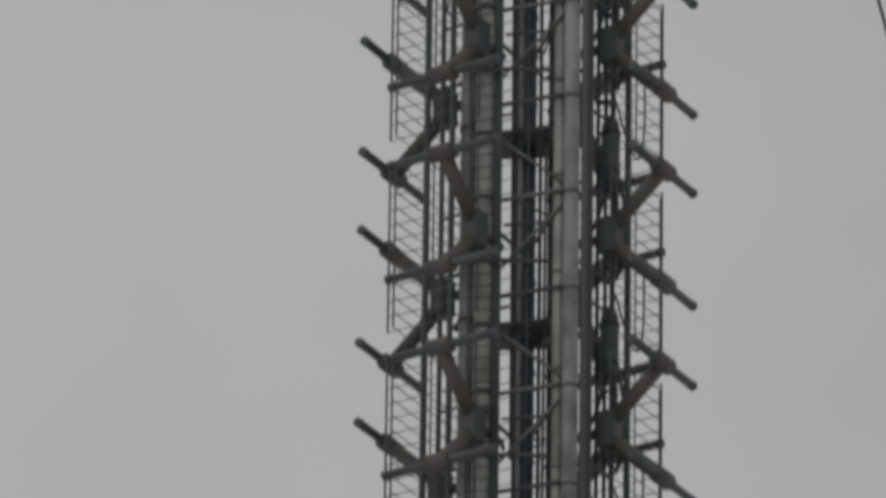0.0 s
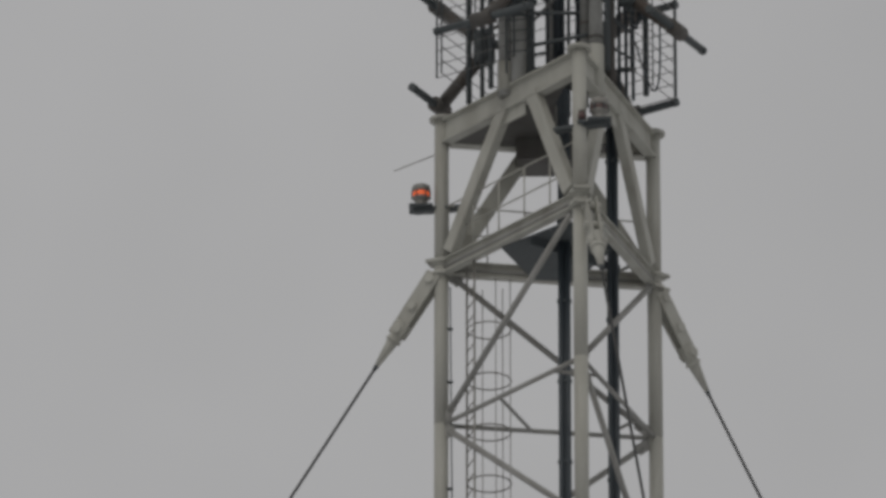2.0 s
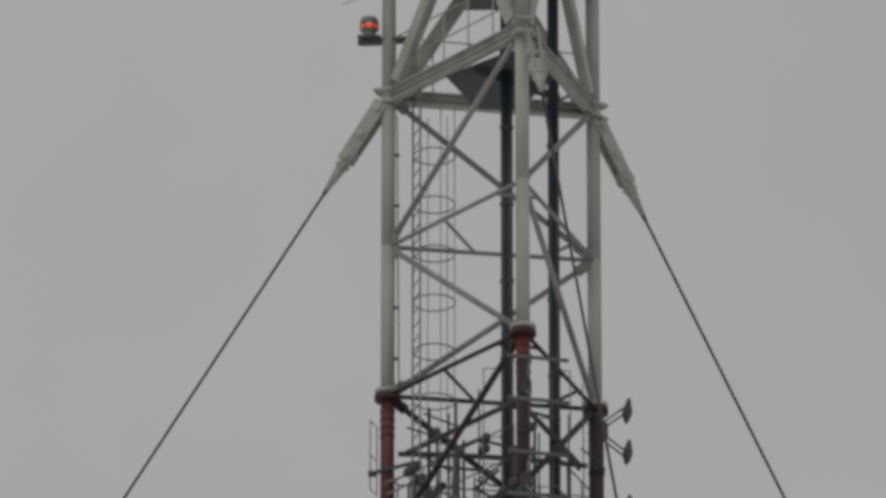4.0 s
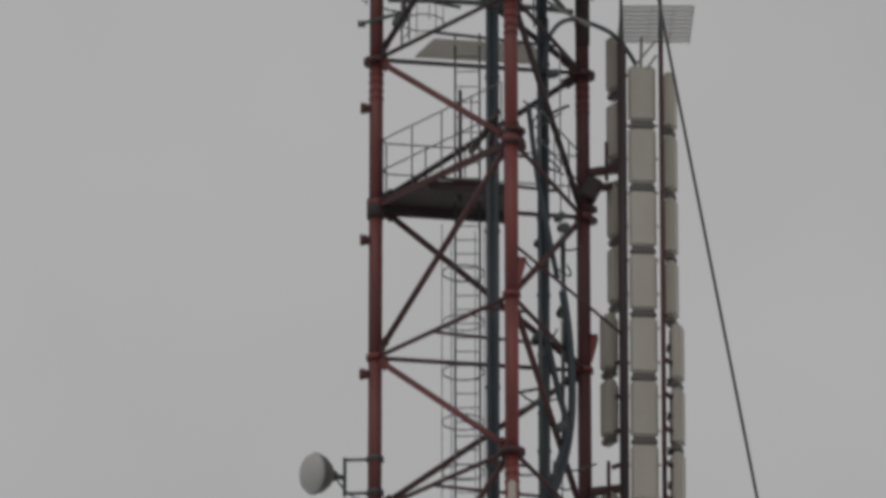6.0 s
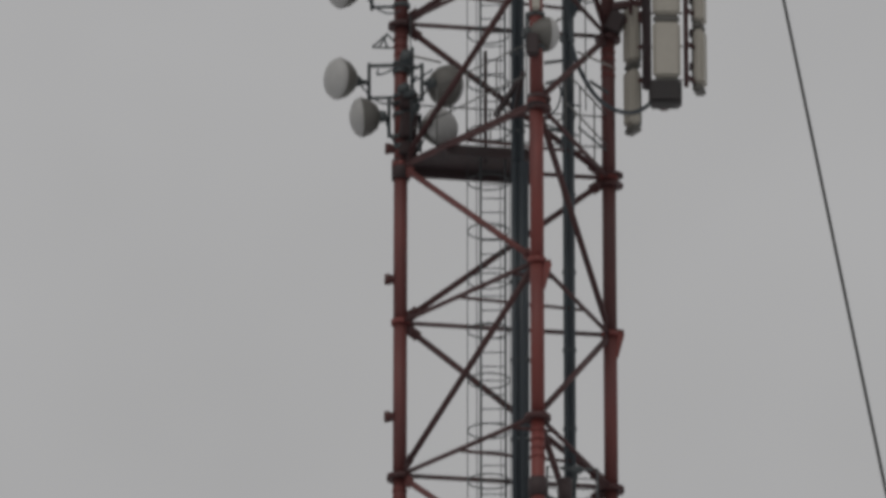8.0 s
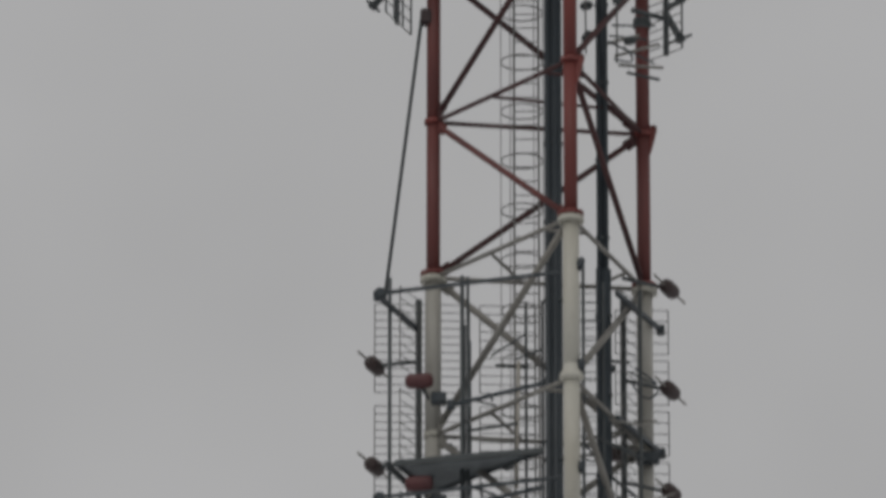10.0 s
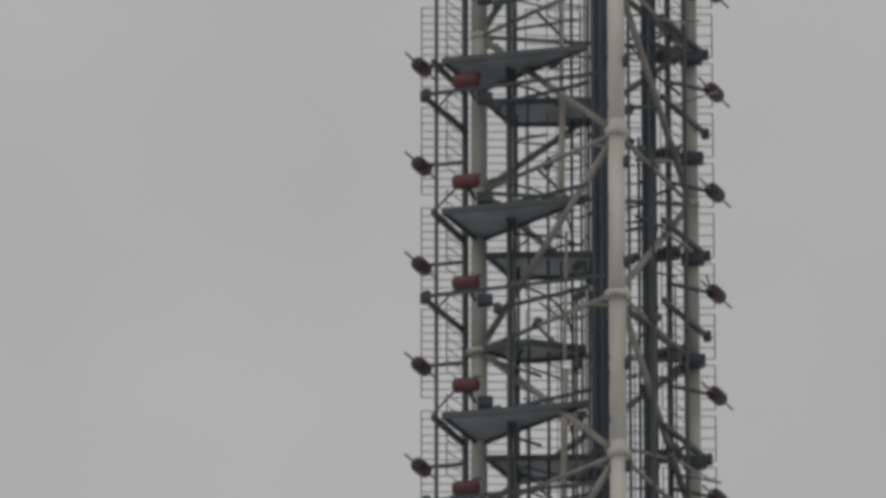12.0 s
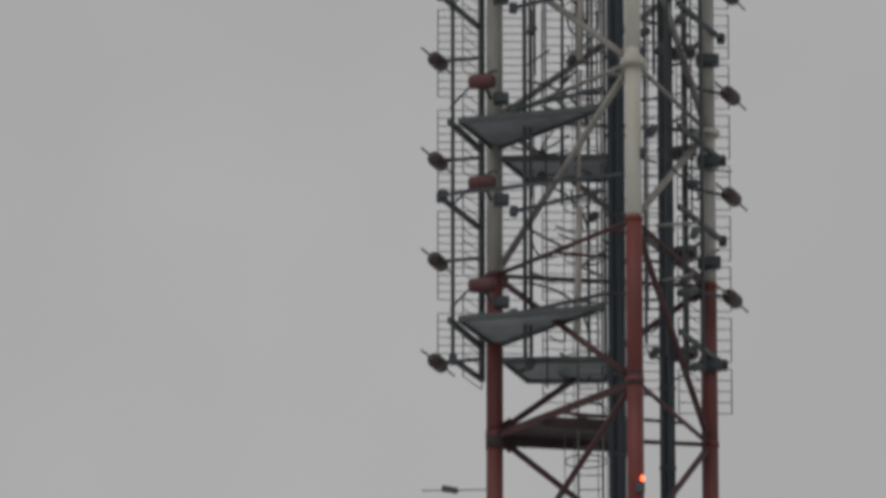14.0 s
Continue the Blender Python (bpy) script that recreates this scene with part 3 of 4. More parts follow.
# dark power dividers with their feed tails on the shaft's side
for k in range(6):
    z = 11.55 + 3.235 * k
    pd = thing("power_divider", at((1.27, -0.25), z), "long dark power divider strapped beside the upper shaft", "divider", "power dividers")
    part("body", lathe(B(), [(0.05, 0), (0.11, 0.06), (0.145, 0.2), (0.145, 0.95), (0.11, 1.12), (0.05, 1.2)], 18), DARK_STEEL, pd)
    for h in (0.25, 0.9):
        part("strap", disc(B(), (0, 0, h), 0.16, 0.05, 18), RUBBER, pd)
    part("bracket", bar(B(), (-0.5, -0.3, 0.6), (0, 0, 0.6), 0.08, 0.1), DARK_STEEL, pd)
    for i, (x, y) in enumerate(((-0.14, -0.12), (0.05, -0.16), (0.14, 0.02))):
        part("feed_tail", line(B(), bow((x, y, 0.1), (x - 0.28 + 0.12 * i, y - 0.1, -1.1 - 0.25 * i), 0.12, 10, (1, 0, 0)), 0.032, 8), RUBBER, pd)

D1, D2 = Vector((0.54, 0.84, 0)), Vector((0.875, -0.485, 0))


def v_antenna():
    """Two dipole rods on a forked boom; it faces along -y, its rods along x."""
    an = thing("dipole_antenna", Matrix(), "brown grey tube dipole antenna on a forked boom", "antenna", "dipoles round the upper shaft")
    apex = Vector((0, -1.5, 0))
    part("mount", box(B(), (0, -1.46, 0), (0.32, 0.3, 0.62), None, 0.03), DARK_STEEL, an)
    part("stub", tube(B(), (0, -0.75, 0), (0, -1.4, 0), 0.08, 12), DARK_STEEL, an)
    for s in (1, -1):
        node = Vector((0, -2.36, 0.95 * s))
        bm = tube(B(), apex + Vector((0, 0, 0.15 * s)), node, 0.112, 16, 0.118)
        part("boom", bm, BROWN_STEEL, an)
        part("hub", tube(B(), node - Vector((0.2, 0, 0)), node + Vector((0.2, 0, 0)), 0.135, 16), BROWN_STEEL, an)
        rod = part("rod", tube(B(), node - Vector((0.92, 0, 0)), node + Vector((0.92, 0, 0)), 0.07, 14), DARK_STEEL, an)
        for e in (-1, 1):
            part("end_cap", tube(B(), node + Vector((0.9 * e, 0, 0)), node + Vector((0.99 * e, 0, 0)), 0.076, 14), DARK_STEEL, rod)
    return an


first = v_antenna()
turns = [math.degrees(math.atan2(n.y, n.x)) + 90 for n in (-D2, D2, -D1, D1)]
n = 0
for z in TIER:
    for a, dz in zip(turns, (-0.33, 0.06, -0.1, -0.1)):
        m = pose(0, 0, H + z + dz, 0, 0, a)
        if n == 0:
            first.matrix_basis = m
        else:
            copy_thing(first, m)
        n += 1


def wire_screen(w, h, rows, posts, paint, label, group, post=0.018):
    """A grid of wires in the plane x-z, standing on z = 0."""
    sc = thing("wire_screen", Matrix(), label, "antenna screen", group)
    for i in range(posts):
        x = -w / 2 + w * i / (posts - 1)
        part("upright", tube(B(), (x, 0, 0), (x, 0, h), post if i in (0, posts - 1) else 0.014, 6), paint, sc)
    me = None
    for i in range(rows):
        if me is None:
            ob = part("wire", tube(B(), (-w / 2, 0, 0), (w / 2, 0, 0), 0.0095, 6), WIRE, sc)
            me = ob.data
        else:
            ob = new("wire", me)
            ob.parent = sc
        ob.location = (0, 0, h * i / (rows - 1))
    return sc


scr = wire_screen(3.06, 2.8, 12, 4, DARK_STEEL, "dark wire reflector screen behind a dipole antenna", "reflector screens of the upper shaft")
half = wire_screen(1.6, 2.8, 12, 3, DARK_STEEL, "narrow dark wire reflector screen behind a dipole antenna", "reflector screens of the upper shaft")
n = 0
for z in TIER:
    for nn, a, shift in zip((-D2, D2, -D1, D1), turns, (None, D1 * 0.73, D2 * -0.73, None)):
        p = nn * 1.45 + (shift or Vector())
        m = pose(p.x, p.y, H + z - 1.45, 0, 0, a)
        made = scr if shift is None else half
        if n in (0, 1):
            made.matrix_basis = m
        else:
            copy_thing(made, m)
        n += 1
# poles that carry the screens
for sx, sy in ((-1, 1), (-1, -1), (1, 1), (1, -1)):
    p = D1 * 0.62 * sy + D2 * 1.38 * sx
    bm = tube(B(), (0, 0, 0), (0, 0, 22), 0.055, 10)
    single("screen_pole", bm, DARK_STEEL, (p.x, p.y, H + 8.75), "dark steel pole carrying the wire screens", "pole", "screen poles")


# ---- obstruction lights ----
def beacon(p, z, direction, label, glass, note):
    d = Vector(direction).normalized()
    o = at(p, z)
    bc = thing("obstruction_light", o, label, "beacon", "obstruction lights")
    out = d * 0.36
    part("bracket", bar(B(), d * -0.45, out + d * 0.12, 0.2, 0.07, 0.01), DARK_STEEL, bc)
    part("tray", box(B(), out + Vector((0, 0, 0.04)), (0.42, 0.4, 0.05), None, 0.012), DARK_STEEL, bc)
    m = Matrix.Translation(out + Vector((0, 0, 0.06)))
    part("housing", lathe(B(), [(0.13, 0), (0.14, 0.04), (0.10, 0.07), (0.11, 0.13), (0.155, 0.16), (0.155, 0.19), (0.14, 0.2)], 24, m), STEEL, bc)
    part("lens", lathe(B(), [(0.135, 0.19), (0.148, 0.2), (0.148, 0.27), (0.135, 0.285)], 24, m), glass, bc, note)
    part("cap", lathe(B(), [(0.15, 0.28), (0.165, 0.29), (0.165, 0.36), (0.15, 0.40), (0.06, 0.42)], 24, m), STEEL, bc)
    for i in range(6):
        a = math.pi * i / 3
        c = out + Vector((0.158 * math.cos(a), 0.158 * math.sin(a), 0.22))
        part("guard_rod", tube(B(), c, c + Vector((0, 0, 0.15)), 0.014, 6), DARK_STEEL, bc)


beacon(LEFT, 7.0, (-1, 0.15, 0), "dimly lit orange obstruction light on a dark tray", GLOW, "lit orange lens ring")
beacon(FRONT, 7.22, (1, -0.35, 0), "unlit grey obstruction light on a dark tray", DARK_LENS, "unlit smoked lens ring")
sl = thing("obstruction_light", at(FRONT, 7.28) + Vector((0.04, -0.16, 0)), "small unlit lamp clamped to the white front leg", "beacon", "obstruction lights")
part("bracket", box(B(), (0, 0.04, -0.03), (0.16, 0.2, 0.06), None, 0.015), DARK_STEEL, sl)
part("lens", lathe(B(), [(0.06, 0.0), (0.072, 0.02), (0.072, 0.075), (0.045, 0.13)], 18, Matrix.Translation((0, -0.02, 0.02))), DARK_LENS, sl, "unlit smoked lens")
part("cap", lathe(B(), [(0.06, 0.13), (0.065, 0.15), (0.02, 0.17)], 18, Matrix.Translation((0, -0.02, 0.02))), STEEL, sl)
single("rod_aerial", tube(B(), (0, 0, 0), (-0.72, -0.2, -0.40), 0.01, 6), STEEL, at(LEFT, 8.05) + Vector((-0.1, 0, 0)), "thin grey rod aerial clamped to a leg", "aerial")
sm = thing("warning_lamp", at(FRONT, -60.95), "small lit red warning lamp on the red leg", "beacon")
part("bracket", box(B(), (0.08, -0.16, -0.12), (0.16, 0.12, 0.2), None, 0.02), DARK_STEEL, sm)
part("bulb", lathe(B(), [(0.025, 0), (0.034, 0.03), (0.03, 0.07), (0.014, 0.09)], 16, Matrix.Translation((0.12, -0.2, 0))), GLOW_RED, sm, "glowing red bulb")


# ---- lugs, clamps and bands on the red legs ----
def lug(who, z, side, shape, paint=RED):
    d = Vector(side).normalized()
    bm = B()
    if shape == "stub":
        tube(bm, d * 0.08, d * 0.27, 0.085, 14)
        tube(bm, d * 0.19, d * 0.28, 0.1, 14)
    else:
        slab(bm, [d * 0.1 + Vector((0, 0, 0.3)), d * 0.25 + Vector((0, 0, 0.28)), d * 0.2 + Vector((0, 0, 0.0)), d * 0.1 + Vector((0, 0, -0.3))], 0.02)
        bmesh.ops.translate(bm, vec=(0, -0.05, 0), verts=bm.verts[:])
        bar(bm, d * 0.08 + Vector((0, 0, -0.22)), d * 0.2 + Vector((0, 0, 0.24)), 0.1, 0.12)
    return single("leg_lug", bm, paint, at(LEGS[who], z), "short painted lug welded to a mast leg", "lug", "lugs on the legs")


for z in (-9.48, -12.06, -14.66, -19.73, -22.27, -24.91, -27.51):
    lug("L", z, (-1, -0.1, 0), "stub", RED_DEEP)
for z in (-13.93, -23.39, -32.1):
    lug("F", z, (1, -0.1, 0), "wedge")
for z in (-13.94, -23.3, -32.03):
    lug("R", z, (1, -0.1, 0), "wedge")
for who in "FR":
    for z in (-11.2, -11.42, -20.0, -20.2):
        single("leg_collar", disc(B(), (0.06, 0, 0), 0.2, 0.05, 20), RED_DARK, at(LEGS[who], z), "dark red ring plate round a mast leg", "collar", "ring plates on the legs")


# ---- small antennas round the top of the red section ----
def stub_pair(p, z, direction, label, group, bars=False):
    """Two short dipoles on forked arms from one leg clamp."""
    d = Vector(direction).normalized()
    s = Vector((-d.y, d.x, 0))
    an = thing("short_dipole_antenna", at(p, z), label, "antenna", group)
    part("clamp", box(B(), d * 0.14, (0.16, 0.2, 0.3), Matrix.Rotation(math.atan2(d.y, d.x), 4, "Z"), 0.02), DARK_STEEL, an)
    for e in (-1, 1):
        out = d * (0.56 if bars else 0.5) + Vector((0, 0, 0.4 * e))
        for w in (-0.05, 0.07):
            part("arm", tube(B(), d * 0.12 + Vector((0, 0, 0.1 * e + w)), out + Vector((0, 0, w)), 0.018, 8), STEEL if bars else DARK_STEEL, an)
        if bars:
            part("dipole_bar", tube(B(), out - s * 0.42, out + s * 0.68, 0.034, 12), WIRE, an)
        else:
            m = Matrix.Translation(out + d * 0.05 + Vector((0, 0, -0.22))) @ Matrix.Rotation(radians(7), 4, "Y")
            part("spindle", lathe(B(), [(0.02, 0), (0.05, 0.05), (0.085, 0.16), (0.09, 0.25), (0.055, 0.38), (0.03, 0.48)], 14, m), DARK_STEEL, an)
    return an


for z in (-0.43, -2.3, -4.2, -6.06):
    stub_pair(RIGHT, z, (1, 0.1, 0), "dark pair of short dipoles forked from the leg", "short dipoles on the red legs")
for z in (-1.14, -2.95, -4.78, -6.6):
    stub_pair(FRONT, z, (0.25, -1, 0), "grey pair of horizontal dipole bars on the front leg", "short dipoles on the red legs", True)
sm_scr = wire_screen(0.34, 1.32, 3, 2, WIRE, "thin wire screen clamped beside a red leg", "small wire screens", 0.011)
places = [(-2.28, 0.55, -1.95 - 1.83 * i, 70) for i in range(4)] + [(1.05, -1.05, -1.6 - 1.83 * i, 20) for i in range(4)] + [(-0.15, -0.9, -1.5 - 1.83 * i, 0) for i in range(2)] + [(0.75, 0.9, -1.7 - 1.83 * i, 5) for i in range(4)]
for i, (x, y, z, a) in enumerate(places):
    m = pose(x, y, H + z, 0, 0, a)
    if i:
        copy_thing(sm_scr, m)
    else:
        sm_scr.matrix_basis = m
for z in (-1.5, -2.33, -3.35, -4.17, -5.19, -6.02, -7.0, -7.8):
    st = thing("antenna_stub", at(LEFT, z), "dark stub antenna arm through the red leg", "antenna", "stubs on the red leg")
    part("arm", tube(B(), (-0.3, 0, 0), (0.5, -0.45, 0.03), 0.035, 10), DARK_STEEL, st)
    part("tip", tube(B(), (-0.34, 0, 0), (-0.2, 0, 0), 0.06, 12), DARK_STEEL, st)
    part("head", lathe(B(), [(0.03, -0.2), (0.09, -0.12), (0.1, 0.1), (0.04, 0.2)], 14, Matrix.Translation((0.45, -0.5, -0.12)) @ Matrix.Rotation(radians(50), 4, "Y")), DARK_STEEL, st)

# horizontal carrying rings round the same section
for z in (-1.15, -3.55, -4.25, -4.95, -6.6, -7.35):
    base = at((0, 0), z)
    rg = thing("antenna_ring_frame", base, "dark horizontal pipe frame carrying antennas", "pipe frame", "pipe frames")
    for a, b, f in (("L", "R", 0.9), ("L", "F", 0.82), ("F", "R", 0.8)):
        p, q = LEGS[a] * f, LEGS[b] * f
        part("pipe", line(B(), bow(p, q, 0.12, 8, (0, -1, 0) if (a, b) == ("L", "R") else (0, 0, 0)), 0.05, 10), DARK_STEEL, rg)
rnd = random.Random(4)
cond = thing("conduit_bundle", at((0, 0), -8.2), "many thin dark conduits between the braces", "cables")
for i in range(30):
    x = rnd.uniform(-1.6, 0.9)
    y = rnd.uniform(-0.2, 0.7)
    z0 = rnd.uniform(0.0, 2.6)
    part("conduit", tube(B(), (x, y, z0), (x + rnd.uniform(-.05, .05), y, z0 + rnd.uniform(3.0, 5.6)), rnd.choice((0.012, 0.018, 0.03)), 6), rnd.choice((WIRE, DARK_STEEL, RUBBER)), cond)
for i in range(24):
    x, y, z = rnd.uniform(-1.6, 0.6), rnd.uniform(-0.3, 0.7), rnd.uniform(0.6, 6.6)
    part("tie_bar", tube(B(), (x, y, z), (x + rnd.uniform(0.4, 1.1), y + rnd.uniform(-.3, .3), z + rnd.uniform(-.5, .3)), 0.028, 8), DARK_STEEL, cond)
for i in range(9):
    x, z = rnd.uniform(-1.6, 0.3), rnd.uniform(0.8, 6.5)
    part("junction_box", box(B(), (x, rnd.uniform(-.6, .5), z), (rnd.uniform(.12, .3), 0.2, rnd.uniform(.15, .35)), pose(0, 0, 0, 0, rnd.uniform(-25, 25), 20), 0.02), DARK_STEEL, cond)
single("equipment_box", box(B(), (0, 0, 0), (0.3, 0.3, 0.72), None, 0.025), BROWN_STEEL, at((-1.76, 0.35), -4.12), "dull grey equipment box strapped to the red leg", "box")
single("equipment_box", box(B(), (0, 0, 0), (0.46, 0.36, 0.42), None, 0.025), RUBBER, at((-0.08, -1.0), -3.05), "dark equipment box under the red platform's front", "box")
for (x, y), z0, z1, r in (((0.42, -2.2), -8.2, -4.75, 0.205), ((0.52, -2.05), -4.8, -3.2, 0.12), ((0.37, -2.24), -3.3, -0.55, 0.1), ((1.69, 1.24), -8.0, -0.15, 0.135)):
    tr = thing("feed_trunk", at((x, y), z0), "dark cable trunk fixed along a red leg", "trunk", "cable trunks")
    part("casing", tube(B(), (0, 0, 0), (0, 0, z1 - z0), r, 14), RED_BLACK, tr)
    for i in range(int((z1 - z0) / 0.9)):
        part("strap", disc(B(), (0, 0, 0.4 + 0.9 * i), r + 0.018, 0.05, 14), RED_DARK, tr)


# ---- panel antennas on their side frame ----
def panel(w, d, h, cap, label):
    an = thing("panel_antenna", Matrix(), label, "antenna", "panel antennas")
    part("cover", box(B(), (0, 0, h / 2 + 0.05), (w, d, h - 0.12), None, 0.045), RADOME, an)
    part("end_cap", box(B(), (0, 0.02, 0.03), (w * 0.96, d * 0.95, 0.12), None, 0.03), cap, an, "grey plastic end cap")
    part("back_plate", box(B(), (0, d / 2 + 0.015, h / 2), (w * 0.7, 0.03, h * 0.8)), DARK_STEEL, an)
    return an


first = {}


BACK = Matrix.Translation((0, 1.4, 0.583))   # the panel group stands level with the far leg


def put_panel(kind, m):
    m = BACK @ m
    w, d, label = {"front": (0.5, 0.16, "beige panel antenna with a grey bottom cap"), "side": (0.34, 0.2, "narrow beige panel antenna turned sideways")}[kind]
    if kind not in first:
        first[kind] = panel(w, d, 1.2, RADOME_GREY, label)
        first[kind].matrix_basis = m
    else:
        copy_thing(first[kind], m)


for i in range(8):
    put_panel("front", pose(2.75, -0.5, H - 10.38 - 1.2285 * i, 0, 0, 4))
for i in range(8):
    put_panel("side", pose(3.27 + (0.09 if i > 3 else 0), -0.2, H - 10.4 - 1.232 * i, 0, 0, 76))
for z in (-9.64, -10.98, -12.52, -13.8):
    put_panel("side", pose(2.26, -0.18, H + z, 0, 0, -58))
for z in (-15.1, -16.38, -18.55, -19.8):
    put_panel("side", pose(2.12, -0.18, H + z, 0, 0, -58))

fr = thing("antenna_mounting_frame", BACK @ at((2.7, -0.2), -19.2), "dark red pole frame holding the panel antennas", "mounting frame")
for x, y, top, thick in ((-0.31, -0.34, 11.35, 0.085), (0.4, -0.42, 11.4, 0.045)):
    part("pole", tube(B(), (x, y, 0.1), (x, y, top - 0.9), thick, 12), RED_BLACK if x < 0 else RED_DARK, fr)
    part("pole_tip", tube(B(), (x, y, top - 0.9), (x, y, top), 0.045, 12, 0.03), DARK_STEEL, fr)
part("core_pole", tube(B(), (0, 0.15, -0.1), (0, 0.15, 10.0), 0.09, 14), RED_DARK, fr)
for i in range(14):
    z = 0.35 + i * 0.66
    for x, y, px, py in ((0.4, -0.3, 0.62, 0.02), (-0.3, -0.22, -0.52, -0.02)):
        if i < 7:
            part("bracket", bar(B(), (x, y, z), (px, py, z), 0.06, 0.07), RED_DARK, fr)
        if px > 0:
            part("panel_clamp", box(B(), (px * 0.83, py - 0.06, z + 0.3), (0.1, 0.12, 0.14), None, 0.015), RED_BLACK, fr)
    part("cross_tie", tube(B(), (-0.27, -0.12, z), (0.345, -0.12, z), 0.02, 8), RED_DARK, fr)
part("base_box", box(B(), (0.02, -0.25, 0.02), (0.6, 0.42, 0.44), None, 0.05), BLACK, fr, "dark steel box closing the frame's foot")
for z in (8.1, 1.9):
    leg = Vector((RIGHT.x - 2.7, RIGHT.y - 1.2, 0))
    part("arm", bar(B(), leg + Vector((0.1, -0.1, z)), (-0.3, -0.1, z), 0.12, 0.14), RED_DARK, fr)
    part("arm", bar(B(), leg + Vector((0.1, -0.1, z - 0.32)), (-0.3, -0.1, z - 0.32), 0.12, 0.12), RED_DARK, fr)
    part("shoe", box(B(), leg + Vector((0.14, -0.12, z - 0.35)), (0.3, 0.32, 0.42), pose(0, 0, 0, 0, 25, 0), 0.03), RED_BLACK, fr)
    part("upright_strap", tube(B(), leg + Vector((0.42, -0.45, z - 0.3)), leg + Vector((0.42, -0.45, z + 0.45)), 0.035, 8), RED_DARK, fr)
for a, b in (((-0.25, -0.3, 9.8), (0.32, -0.4, 10.5)), ((-0.1, -0.3, 9.6), (0.32, -0.4, 10.2))):
    part("top_tie", tube(B(), a, b, 0.022, 8), STEEL, fr)
part("long_strut", tube(B(), (FRONT.x - 2.6, FRONT.y - 1.2, 5.2), (-0.3, -0.3, 4.75), 0.028, 8), RED_DARK, fr)

gr = thing("grid_antenna", BACK @ at((2.97, 0.2), -8.4), "pale slatted grid antenna above the panel antennas", "antenna")
for i in range(9):
    part("slat", box(B(), (0.012 * i, 0, 0.04 + i * 0.085), (1.34, 0.03, 0.052)), DISH, gr)
for x in (-0.64, -0.1, 0.3, 0.66):
    part("upright", tube(B(), (x, 0.03, 0), (x + 0.1, 0.03, 0.76), 0.014, 6), DISH, gr)
part("stay", tube(B(), (-0.2, 0, 0.1), (-0.27, -0.05, -1.6), 0.03, 8), STEEL, gr)

cables = [([(0.98, 0.05, -9.1), (1.055, -0.3, -8.62), (1.239, -0.3, -8.29), (1.47, -0.35, -8.2), (1.694, -0.4, -8.25), (2.0, -0.45, -8.38), (2.247, -0.5, -8.55), (2.47, -0.5, -8.82), (2.645, -0.5, -9.12)], 0.042),
          ([(0.96, 0.0, -17.1), (1.03, -0.2, -18.1), (1.2, -0.3, -18.7), (1.5, -0.4, -19.25), (1.9, -0.45, -19.52), (2.25, -0.45, -19.5), (2.6, -0.4, -19.2)], 0.04),
          ([(0.7, -0.5, -10.0), (0.85, -0.4, -11.3), (1.05, -0.3, -12.4), (1.2, -0.2, -13.2)], 0.05),
          ([(1.3, 0.2, -13.3), (1.42, 0.2, -14.3), (1.45, 0.2, -15.6), (1.3, 0.2, -16.6), (1.02, 0.1, -17.4)], 0.075),
          ([(0.95, 0.0, -14.0), (1.2, 0.1, -15.2), (1.35, 0.1, -16.0), (1.1, 0.1, -17.0), (0.95, 0.1, -17.8)], 0.06),
          ([(1.3, 0.3, -12.2), (1.32, 0.3, -13.0), (1.33, 0.3, -14.4)], 0.03)]
for pts, r in cables:
    pts = [(x, y + 1.4 * min(max((x - 1.0) / 1.2, 0), 1), z + 0.583 * min(max((x - 1.0) / 1.2, 0), 1)) if pts[-1][0] > 2 else (x, y, z) for x, y, z in pts]
    o = at(pts[0], pts[0][2])
    # rounded through the bend points
    fine = []
    pv = [Vector((x, y, H + z)) - o for x, y, z in pts]
    for i in range(len(pv) - 1):
        a, b, c, d = pv[max(i - 1, 0)], pv[i], pv[i + 1], pv[min(i + 2, len(pv) - 1)]
        for j in range(4):
            u = j / 4
            fine.append(0.5 * ((2 * b) + (c - a) * u + (2 * a - 5 * b + 4 * c - d) * u * u + (3 * b - a - 3 * c + d) * u ** 3))
    fine.append(pv[-1])
    single("jumper_cable", line(B(), fine, r, 10), RUBBER, o, "loose black jumper cable looping between antennas", "cable", "jumper cables")


